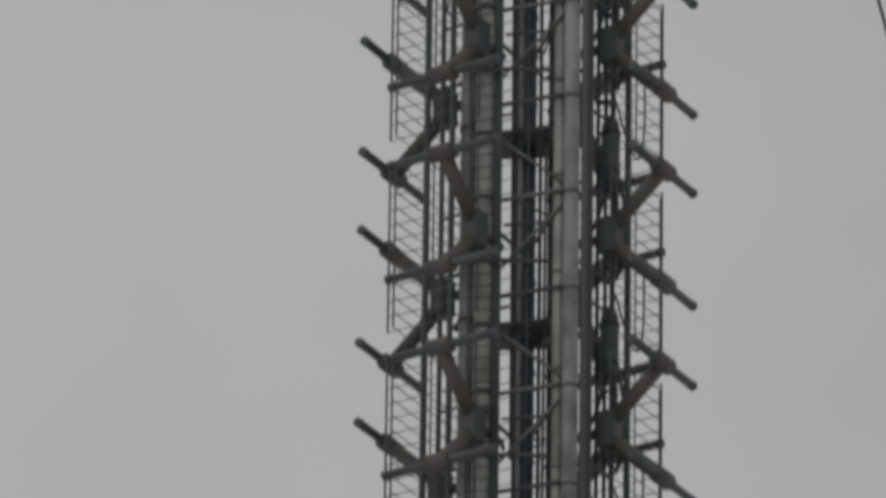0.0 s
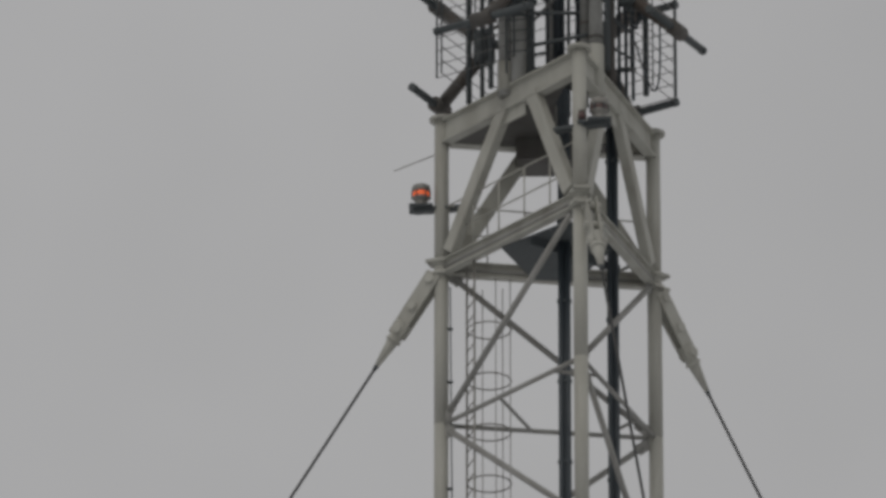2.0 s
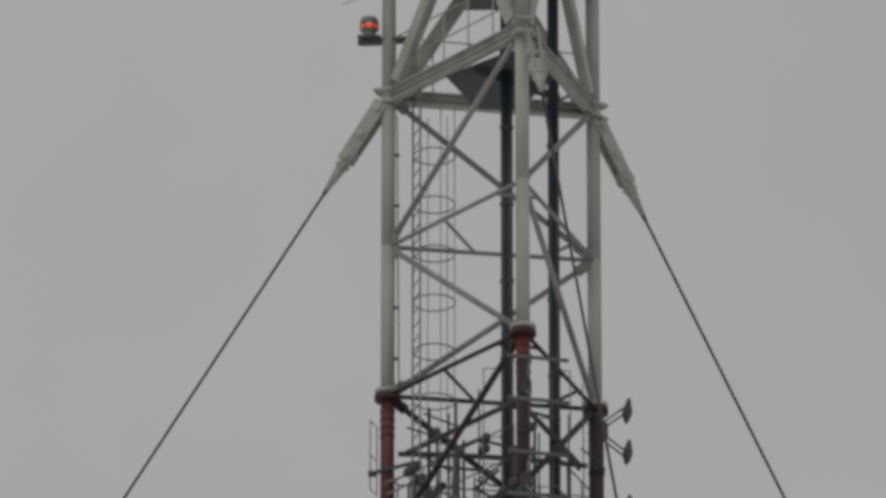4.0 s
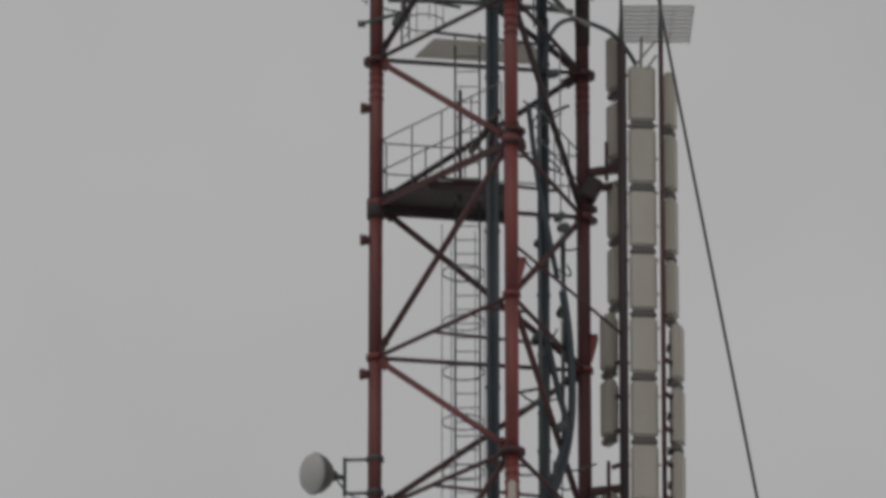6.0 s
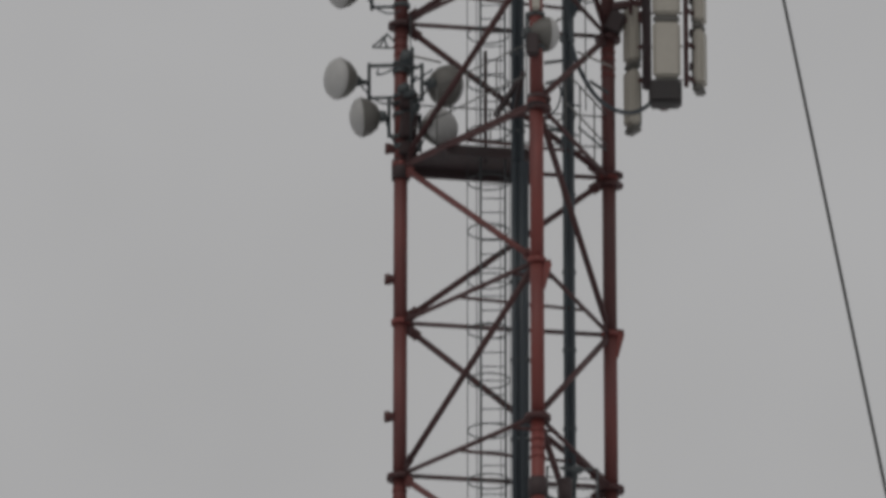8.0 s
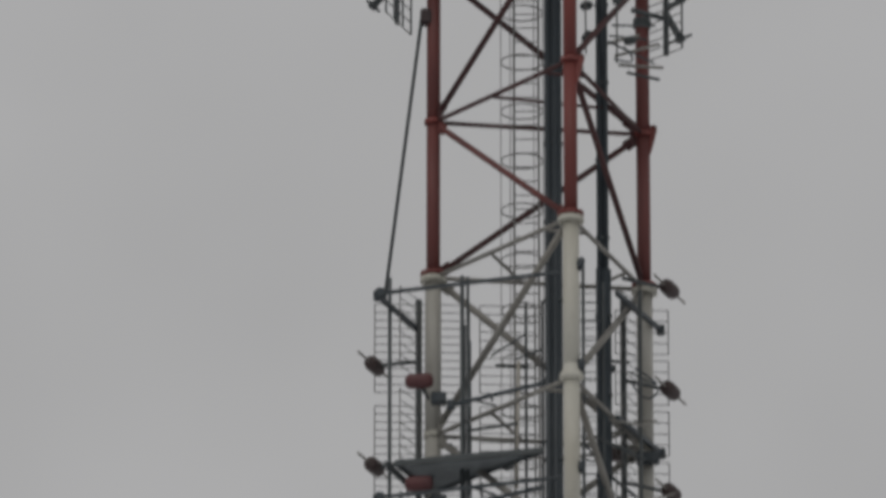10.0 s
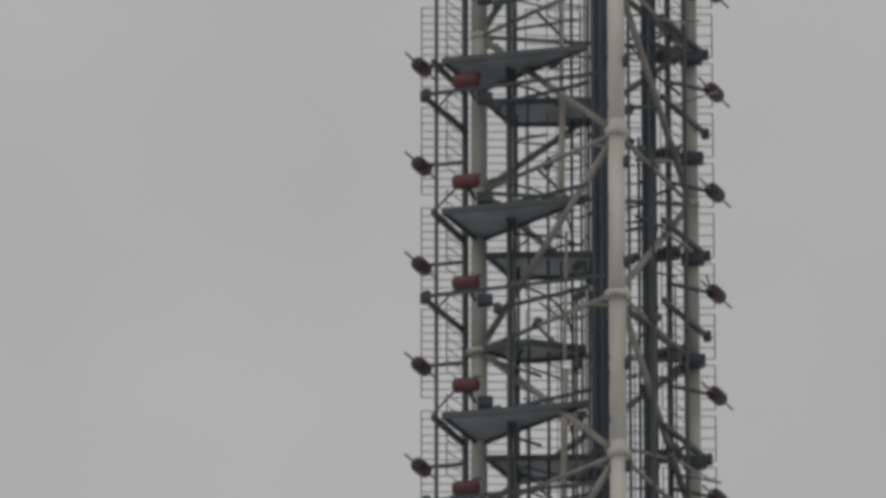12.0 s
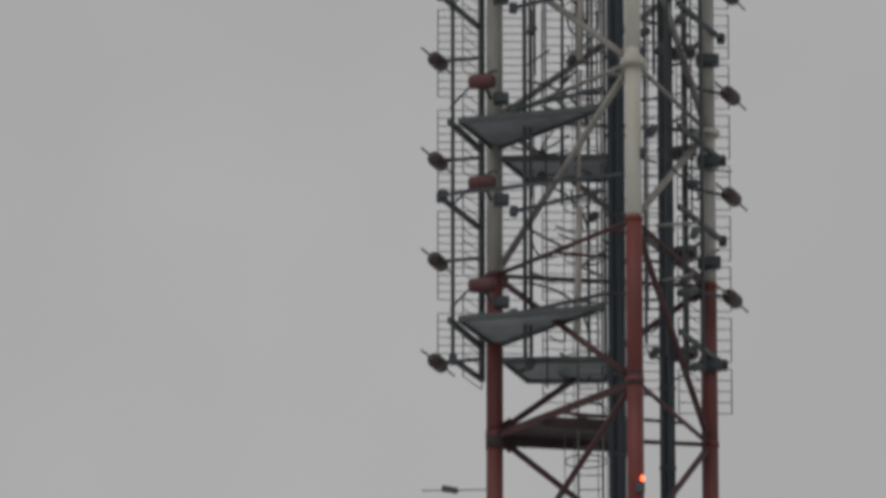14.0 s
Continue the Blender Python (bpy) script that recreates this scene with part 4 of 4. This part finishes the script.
# ---- microwave dishes ----
def dish(place, facing, r, leg, label):
    f = Vector(facing).normalized()
    o = at(place, place[2])
    ds = thing("microwave_dish", o, label, "dish antenna", "microwave dishes")
    rot = f.to_track_quat("Z", "Y").to_matrix().to_4x4()
    part("radome", lathe(B(), [(r, 0.02), (r * 0.98, 0.07), (r * 0.86, 0.14), (r * 0.6, 0.2), (r * 0.3, 0.235), (0.02, 0.245)], 32, rot), DISH, ds)
    # darker grey than the radome, to paint in the shading of the rounded back
    part("shroud", lathe(B(), [(r * 0.3, -0.3), (r * 0.62, -0.25), (r * 0.88, -0.13), (r * 1.0, 0.0), (r * 1.02, 0.03)], 32, rot), RADOME_GREY, ds, "dull grey shroud")
    part("hub", lathe(B(), [(0.09, -0.42), (0.11, -0.36), (0.11, -0.24)], 16, rot), DARK_STEEL, ds)
    back = rot @ Vector((0, 0, -0.4))
    lg = Vector((LEGS[leg].x, LEGS[leg].y, 0)) - Vector((place[0], place[1], 0))
    pipe = back + (lg - back) * 0.25
    pipe.z = 0
    part("mount_pipe", tube(B(), pipe + Vector((0, 0, -0.35)), pipe + Vector((0, 0, 0.38)), 0.035, 10), DARK_STEEL, ds)
    part("mount_neck", tube(B(), back, pipe, 0.05, 10), DARK_STEEL, ds)
    for z in (-0.3, 0.34):
        part("mount_arm", tube(B(), pipe + Vector((0, 0, z)), lg + Vector((0, 0, z)), 0.03, 10), DARK_STEEL, ds)
        part("leg_clamp", disc(B(), lg + Vector((0, 0, z)), 0.16, 0.08, 16), DARK_STEEL, ds)
    part("cable_tail", line(B(), bow(back, lg + Vector((0, -0.12, -0.42)), 0.22, 10), 0.016, 6), RUBBER, ds)
    return ds


dish((-3.11, 0.6, -16.63), (-0.84, -0.52, -0.1), 0.375, "L", "light grey shrouded microwave dish on a side bracket")
dish((-3.17, 0.6, -18.42), (-0.84, -0.52, -0.1), 0.375, "L", "light grey shrouded microwave dish above a smaller one")
dish((-2.74, 0.5, -19.22), (-0.97, -0.12, -0.1), 0.36, "L", "grey microwave dish turned away beside the leg")
dish((-1.24, 0.6, -18.57), (0.75, 0.6, 0.12), 0.39, "L", "light grey microwave dish behind the red braces")
dish((-1.35, 0.5, -19.42), (0.6, -0.75, 0.0), 0.36, "L", "grey microwave dish above the service platform")
dish((0.55, -2.1, -18.72), (0.95, 0.25, 0.05), 0.31, "F", "small white microwave dish on the front leg")
single("radio_unit", box(B(), (0, 0, 0), (0.15, 0.14, 0.42), None, 0.03), RADOME, at((0.38, -2.36), -18.15), "pale radio unit strapped to the front leg", "radio unit")
for z, hh in ((-19.35, 0.5), (-18.85, 0.36), (-19.8, 0.26)):
    single("junction_box", box(B(), (0.14, -0.14, 0), (0.3, 0.2, hh), pose(0, 0, 0, 0, 6, 25), 0.03), RED_BLACK, at(LEFT, z), "dark junction box strapped to the red leg", "box", "boxes on the red leg")
single("radio_unit", box(B(), (0, 0, 0), (0.22, 0.18, 0.42), None, 0.03), RED_BLACK, at((0.32, -2.4), -19.05), "dark radio unit under the small dish", "radio unit")
tb = thing("triangle_bracket", at(LEFT, -17.75), "small dark open triangle bracket on the leg", "bracket")
for a, b in (((-0.1, 0, 0), (-0.52, 0, 0.02)), ((-0.52, 0, 0.02), (-0.25, 0, 0.28)), ((-0.25, 0, 0.28), (-0.1, 0, 0.1)), ((-0.4, 0, 0.02), (-0.25, 0, 0.28)), ((-0.25, 0, 0.0), (-0.3, 0, 0.2))):
    part("bar", tube(B(), a, b, 0.018, 8), DARK_STEEL, tb)


# ---- screened dipole antennas lower on the red section ----
def screened_dipole(m, label, width=1.15, rows=7, posts=4, reach=0.75):
    """A wire screen with two dipoles in front; it faces -y, the screen in x-z."""
    an = thing("screened_dipole_antenna", m, label, "antenna", "screened dipole antennas")
    h = 1.4
    for i in range(posts):
        x = -width / 2 + width * i / (posts - 1)
        part("upright", tube(B(), (x, 0, 0), (x, 0, h), 0.02, 6), DARK_STEEL, an)
    for i in range(rows):
        part("wire", tube(B(), (-width / 2, 0, h * i / (rows - 1)), (width / 2, 0, h * i / (rows - 1)), 0.013, 6), WIRE, an)
    part("spine", box(B(), (0, -0.03, h / 2), (0.1, 0.08, h * 1.02), None, 0.015), DARK_STEEL, an)
    part("boom", tube(B(), (0, 0, h * 0.6), (0, -reach, h * 0.30), 0.066, 12), DARK_STEEL, an)
    part("boom", tube(B(), (0, 0, h * 0.6), (0, -reach, h * 0.84), 0.042, 10), DARK_STEEL, an)
    for z in (h * 0.30, h * 0.84):
        el = part("element", tube(B(), (-0.28, -reach, z), (0.28, -reach, z), 0.026, 8), DARK_STEEL, an)
        part("insulator", lathe(B(), [(0.03, -0.13), (0.07, -0.07), (0.075, 0.07), (0.03, 0.13)], 14, Matrix.Translation((0, -reach, z)) @ Matrix.Rotation(radians(90), 4, "Y")), DARK_STEEL, el)
    part("mount_arm", tube(B(), (0, 0, h * 0.5), (0.12, 0.72, h * 0.5), 0.05, 10), DARK_STEEL, an)
    return an


lft = math.degrees(math.atan2(0.37, -0.93)) + 90
for z in (-28.42, -29.97):
    screened_dipole(pose(-2.71, 0.75, H + z, 0, 0, lft), "dark wire screen antenna with two forked dipoles", 1.18, 7, 4, 0.5)
    screened_dipole(pose(2.12, 1.2, H + z - 0.45, 0, 0, 135), "dark wire screen antenna beside the far leg", 0.86, 9, 3, 0.4)
for z in (-27.5, -28.98):
    an = screened_dipole(pose(1.0, 0.2, H + z, 0, 0, 8), "dark wire screen antenna inside the mast", 0.9, 8, 3, 0.5)
    single("leg_band", disc(B(), (0, 0, 0), 0.17, 0.2, 20), DARK_STEEL, at(LEFT, z - 0.3), "dark clamp band holding an antenna arm", "clamp", "clamp bands")
    single("leg_band", disc(B(), (0, 0, 0), 0.165, 0.16, 20), DARK_STEEL, at(RIGHT, z - 0.75), "dark clamp band holding an antenna arm", "clamp", "clamp bands")
    o = at((0.86, -1.4), z + 0.05)
    bx = thing("amplifier_box", o, "dark cylinder amplifier with an orange foot", "amplifier", "amplifiers")
    part("body", tube(B(), (0, 0, 0.0), (0, 0, 0.52), 0.13, 16), RED_BLACK, bx)
    part("foot", box(B(), (-0.02, -0.05, -0.06), (0.2, 0.16, 0.16), pose(0, 0, 0, 20, 15, 0), 0.03), ORANGE, bx, "bright orange foot")
    part("arm", tube(B(), (0.05, 0, 0.0), (FRONT.x - 0.86, FRONT.y + 1.4, 0.02), 0.035, 8), DARK_STEEL, bx)
    part("arm", tube(B(), (0.35, 0.05, -0.08), (FRONT.x - 0.86, FRONT.y + 1.4, -0.05), 0.025, 8), DARK_STEEL, bx)
    single("leg_band", disc(B(), (0, 0, 0), 0.17, 0.34, 20), RED_BLACK, at(FRONT, z + 0.12), "dark clamp band round the front leg", "clamp", "clamp bands")
sb = thing("support_strut", at(LEFT, -29.75), "dark steel strut braced from a leg clamp", "strut")
part("clamp", box(B(), (-0.14, -0.05, -0.12), (0.2, 0.22, 0.3), None, 0.03), RED_BLACK, sb)
part("rod", tube(B(), (-0.2, -0.05, 0.0), (-0.88, 0.15, -5.5), 0.035, 10), DARK_STEEL, sb)

# ---- the big screened array on the lower white section ----
LOW, HIGH = -58.0, -35.3
R1 = Vector((0.36, 0.93, 0))
R2 = Vector((0.93, -0.36, 0))


def drum_dipole(m, label, axis, colour, rods, arm_to, group):
    an = thing("drum_dipole", m, label, "antenna", group)
    rot = Vector(axis).normalized().to_track_quat("Z", "Y").to_matrix().to_4x4()
    part("drum", lathe(B(), [(0.05, -0.25), (0.1, -0.235), (0.13, -0.19), (0.138, -0.12), (0.138, 0.12), (0.13, 0.19), (0.1, 0.235), (0.05, 0.25)], 20, rot), colour, an)
    if rods:
        a = Vector(axis).normalized()
        for s in (-1, 1):
            part("rod", tube(B(), a * 0.2 * s, a * 0.78 * s, 0.022, 8), STEEL, an)
    part("arm", tube(B(), (0, 0, 0), arm_to, 0.036, 10), DARK_STEEL, an)
    return an


def array(n, make, step):
    made = make()
    m0 = made.matrix_basis.copy()
    for i in range(1, n):
        copy_thing(made, Matrix.Translation((0, 0, step * i)) @ m0)


array(12, lambda: drum_dipole(Matrix.Translation((-3.13, 1.0, H - 57.6)), "dark maroon drum dipole on a side arm", R1, CAN_DARK, True, (0.79, -0.15, 0.02), "drum dipoles"), 1.9185)
array(11, lambda: drum_dipole(Matrix.Translation((-2.31, -0.6, H - 56.68)), "oxide red drum dipole before the white leg", (0.98, -0.18, 0), CAN, False, (0.15, 0.75, -0.05), "drum dipoles"), 1.93)
array(12, lambda: drum_dipole(Matrix.Translation((2.16, 1.2, H - 56.35)), "maroon drum dipole reaching out beside the leg", R1, CAN_DARK, True, (-0.84, -0.5, 0.02), "drum dipoles"), 1.9435)
array(11, lambda: drum_dipole(Matrix.Translation((1.3, 2.05, H - 57.1)), "maroon drum dipole behind the mast", R2, CAN_DARK, False, (0.386, -0.655, 0.0), "drum dipoles"), 1.93)

for x, y, r, lab in ((-2.84, -0.283, 0.036, "thin dark pole carrying wire screens"), (-2.34, 0.85, 0.062, "dark steel pole carrying drum dipoles"), (-1.55, -0.35, 0.04, "dark pole inside the wire screens"), (-1.45, -0.3, 0.03, "thin dark pole inside the wire screens"), (1.32, 0.7, 0.06, "dark steel pole beside the far leg"), (1.62, 0.4, 0.035, "thin dark pole beside the far leg"), (0.6, -1.2, 0.03, "thin dark pole beside the front leg"), (-0.42, 0.95, 0.028, "thin dark pole behind the ladder"), (-0.12, 0.9, 0.03, "thin dark pole behind the cables")):
    single("screen_pole", tube(B(), (0, 0, 0), (0, 0, HIGH - LOW), r, 10), DARK_STEEL, at((x, y), LOW), lab, "pole", "poles of the lower array")

low_scr = {}


def put_screen(key, w, h, rows, posts, m):
    if key not in low_scr:
        low_scr[key] = wire_screen(w, h, rows, posts, WIRE, "grey wire reflector screen on the lower array", "screens of the lower array", 0.012)
        low_scr[key].matrix_basis = m
    else:
        copy_thing(low_scr[key], m)


for i in range(12):
    z = H - 58.35 + 1.94 * i
    if i:
        put_screen("left", 1.7, 1.68, 12, 2, pose(-2.28, 1.0, z, 0, 0, 2))
    else:
        put_screen("left_short", 1.7, 0.76, 6, 2, pose(-2.28, 1.0, z + 0.92, 0, 0, 2))
    put_screen("edge", 0.8, 1.5, 8, 2, pose(-2.5, 0.35, z + 0.15, 0, 0, 66))
    put_screen("inner", 1.0, 1.68, 11, 2, pose(-0.75, 1.35, z + 0.1, 0, 0, 3))
    put_screen("inner", 1.0, 1.68, 11, 2, pose(0.45, 1.5, z + 0.4, 0, 0, 3))
    put_screen("right", 0.95, 0.84, 5, 3, pose(1.66, 1.5, z - 0.07, 0, 0, 2))
    put_screen("right", 0.95, 0.84, 5, 3, pose(1.66, 1.5, z + 0.9, 0, 0, 2))
    put_screen("edge", 0.8, 1.5, 8, 2, pose(1.45, 0.5, z + 0.1, 0, 0, 66))


def bracket_plate(z, pts, label, edge=None):
    o = at((0, 0), z)
    pl = thing("bracket_plate", o, label, "plate", "plates of the lower array")
    part("sheet", slab(B(), [(x, y, 0) for x, y in pts], 0.03), PLATE, pl)
    for a, b in zip(pts, pts[1:] + pts[:1]):
        part("rim", bar(B(), (a[0], a[1], -0.03), (b[0], b[1], -0.03), 0.05, 0.11), DARK_STEEL, pl)
    if edge:
        part("edge_bar", bar(B(), (*edge[0], -0.03), (*edge[1], -0.03), 0.07, 0.11), DARK_STEEL, pl)
    return pl


for za, zb in ((-57.32, -57.87), (-53.57, -54.05), (-49.57, -50.11), (-45.68, -46.24), (-41.81, -42.4), (-38.93, -39.45)):
    bracket_plate(za, [(-2.72, -0.69), (-0.14, -1.32), (-2.1, 0.8)], "blue grey triangular steel plate bracing antenna poles", ((-2.9, -0.66), (-2.32, 0.95)))
    bracket_plate(zb, [(-1.95, 0.0), (-0.05, -0.05), (-0.1, 1.12), (-1.52, 1.12)], "blue grey trapezoid steel plate inside the mast")
    if za == -45.68:
        bracket_plate(-44.15, [(-2.0, 0.1), (-1.2, -0.3), (-0.2, 0.1), (-0.3, 0.5), (-1.4, 0.7)], "dark steel sheet shelf inside the mast")


def strut(p, q, label, knob, w=0.07):
    o = Vector(p)
    st = thing("pole_strut", o, label, "strut", "struts of the lower array")
    part("bar", bar(B(), (0, 0, 0), Vector(q) - o, w, w * 1.25), RUBBER, st)
    k = Vector((0, 0, 0)) if knob == 0 else Vector(q) - o
    part("end_box", box(B(), k, (0.15, 0.14, 0.19), None, 0.02), RUBBER, st)
    return st


strut((-2.84, -0.283, H + LOW + 0.03), (-2.34, 0.85, H + LOW + 0.03), "short dark strut at the foot of two poles", 0)
array(6, lambda: strut((-3.05, -0.8, H - 55.09), (-2.38, 0.85, H - 55.09), "dark horizontal strut between two antenna poles", 0), 3.85)
array(6, lambda: strut((-3.0, -0.82, H - 55.05), (0.2, -1.85, H - 55.05), "long dark arm tied to the front leg", 0, 0.048), 3.85)
array(6, lambda: strut((1.2, -0.3, H - 57.47), (2.0, 1.6, H - 57.47), "dark horizontal strut with an end box", 1), 3.9)
array(6, lambda: strut((1.2, -0.3, H - 55.11), (2.0, 1.6, H - 55.11), "dark horizontal strut with an end box", 1), 3.9)
array(11, lambda: strut((-1.75, -0.5, H - 57.2), (-0.1, -1.6, H - 57.2), "dark arm between the poles and the front leg", 0, 0.05), 1.94)
array(11, lambda: single("junction_box", box(B(), (0, 0, 0), (0.28, 0.22, 0.2), None, 0.02), RUBBER, at((-1.97, -0.4), -56.94), "dark junction box beside a drum dipole", "box", "junction boxes"), 1.93)
array(11, lambda: single("junction_box", box(B(), (0, 0, 0), (0.42, 0.25, 0.2), None, 0.02), RUBBER, at((1.75, 1.2), -57.6), "dark junction box beside the far leg", "box", "junction boxes"), 1.94)
array(11, lambda: single("leg_band", box(B(), (0.16, -0.02, 0), (0.13, 0.2, 0.24), pose(0, 0, 0, 0, 15, 0), 0.04), RUBBER, at(FRONT, -54.8), "dark clamp on the white front leg", "clamp", "clamp bands"), 1.9)
for i in (0, 1, 3, 5):
    single("leg_collar", lathe(B(), [(0.135, 0.3), (0.155, 0.12), (0.215, 0.02), (0.215, -0.05), (0.14, -0.07)][::-1], 24), WHITE_LOW, at(FRONT, NODES[16 + i] + 0.02), "white flared collar round the front leg", "collar", "ring plates on the legs")
# slack jumper cables on the array
for i in range(10):
    z = -56.6 + 1.92 * i
    o = at((-2.3, -0.2), z)
    single("jumper_cable", line(B(), bow((-0.6, 0.6, -0.2), (0.25, 0.05, 0.3), 0.35, 8, (0.3, 0, 0.6)), 0.02, 8), RUBBER, o, "slack black jumper cable on the array", "cable", "jumper cables")
    o = at((-0.9, -0.2), z - 0.4)
    single("jumper_cable", line(B(), bow((-0.7, 0.0, 0.5), (0.5, 0.1, -0.7), 0.5, 10, (0.6, 0, 0.5)), 0.022, 8), RUBBER, o, "slack black jumper cable inside the mast", "cable", "jumper cables")
for i in range(8):
    z = -57.5 + 2.6 * i
    single("conduit", tube(B(), (0, 0, 0), (0.04, 0, 2.4), 0.03 if i % 2 else 0.06, 8), RADOME, at((-0.62 + 0.03 * (i % 3), -0.3), z), "pale grey conduit length inside the mast", "conduit", "conduits")
# thin catenary line and lamp arm below the array
ln = thing("side_lamp", at(LEFT, -60.06), "dark lamp head on a thin arm beside the leg", "lamp")
part("arm", tube(B(), (0, 0, 0), (-1.3, 0.1, 0.02), 0.012, 6), WIRE, ln)
part("head", box(B(), (-0.80, 0.05, 0.02), (0.3, 0.14, 0.09), pose(0, 0, 0, 0, 10, 0), 0.02), DARK_STEEL, ln)

# ---- loose cables, ties and clamps that fill the inside of the mast ----
def clutter(z, high, xs, ys, counts, label, seed):
    rnd = random.Random(seed)
    cl = thing("conduit_bundle", at((0, 0), z), label, "cables")
    for i in range(counts[0]):
        x, y, z0 = rnd.uniform(*xs), rnd.uniform(*ys), rnd.uniform(0, high * 0.4)
        part("conduit", tube(B(), (x, y, z0), (x + rnd.uniform(-.05, .05), y, rnd.uniform(high * 0.6, high)), rnd.choice((0.012, 0.016, 0.026)), 6), rnd.choice((WIRE, DARK_STEEL, RUBBER)), cl)
    for i in range(counts[1]):
        x, y, h = rnd.uniform(*xs), rnd.uniform(*ys), rnd.uniform(0.2, high - 0.3)
        part("tie_bar", tube(B(), (x, y, h), (x + rnd.choice((-1, 1)) * rnd.uniform(0.35, 0.9), y + rnd.uniform(-.3, .3), h + rnd.uniform(-.45, .3)), rnd.choice((0.02, 0.03)), 8), rnd.choice((DARK_STEEL, DARK_STEEL, STEEL)), cl)
    for i in range(counts[2]):
        x, y, h = rnd.uniform(*xs), rnd.uniform(*ys), rnd.uniform(0.3, high - 0.4)
        part("cable_loop", line(B(), bow((x, y, h), (x + rnd.uniform(-.6, .6), y, h + rnd.uniform(-.6, .3)), rnd.uniform(0.2, 0.45), 8, (rnd.uniform(-1, 1), 0, -0.6)), 0.018, 6), RUBBER, cl)
    for i in range(counts[3]):
        x, y, h = rnd.uniform(*xs), rnd.uniform(*ys), rnd.uniform(0.3, high - 0.3)
        part("clamp_head", lathe(B(), [(0.03, -0.12), (0.075, -0.08), (0.085, 0.06), (0.03, 0.12)], 12, Matrix.Translation((x, y, h)) @ Matrix.Rotation(radians(rnd.uniform(20, 80)), 4, "Y")), DARK_STEEL, cl)
    return cl


clutter(-58.5, 22.5, (-1.5, -0.05), (-0.5, 0.9), (14, 46, 26, 20), "thin cables and ties strung behind the screens", 11)
clutter(-58.5, 22.5, (0.5, 1.5), (-1.0, 0.9), (10, 52, 20, 32), "dark ties and clamps between the white legs", 12)
clutter(-8.0, 7.9, (-1.7, -1.0), (-0.1, 0.7), (5, 12, 6, 12), "dark antenna feeds crowded beside the red leg", 13)
clutter(-8.0, 7.6, (-0.9, 0.2), (-0.9, 0.6), (10, 22, 6, 8), "dark ties and feeds inside the red section", 14)
clutter(-8.0, 7.6, (0.5, 1.5), (-0.8, 0.9), (8, 18, 6, 6), "dark ties and feeds behind the front leg", 15)
clutter(-8.0, 7.2, (0.2, 0.56), (-2.3, -1.95), (3, 0, 2, 26), "dark clamps and feeds strapped to the front leg", 16)
clutter(9.0, 20.0, (-1.1, 0.6), (-1.1, 0.0), (3, 16, 14, 14), "thin cables and ties round the upper shaft", 17)
clutter(-31.5, 5.0, (0.5, 1.5), (-1.2, 0.8), (4, 16, 8, 12), "dark ties and feeds below the small screens", 18)
clutter(-19.8, 2.6, (-2.05, -1.75), (0.3, 0.62), (2, 2, 2, 6), "dark feeds and clamps behind the dishes", 19)
clutter(-20.0, 11.5, (0.78, 1.35), (-0.3, 0.6), (7, 14, 14, 10), "tangled dark feeder tails beside the panel antennas", 20)
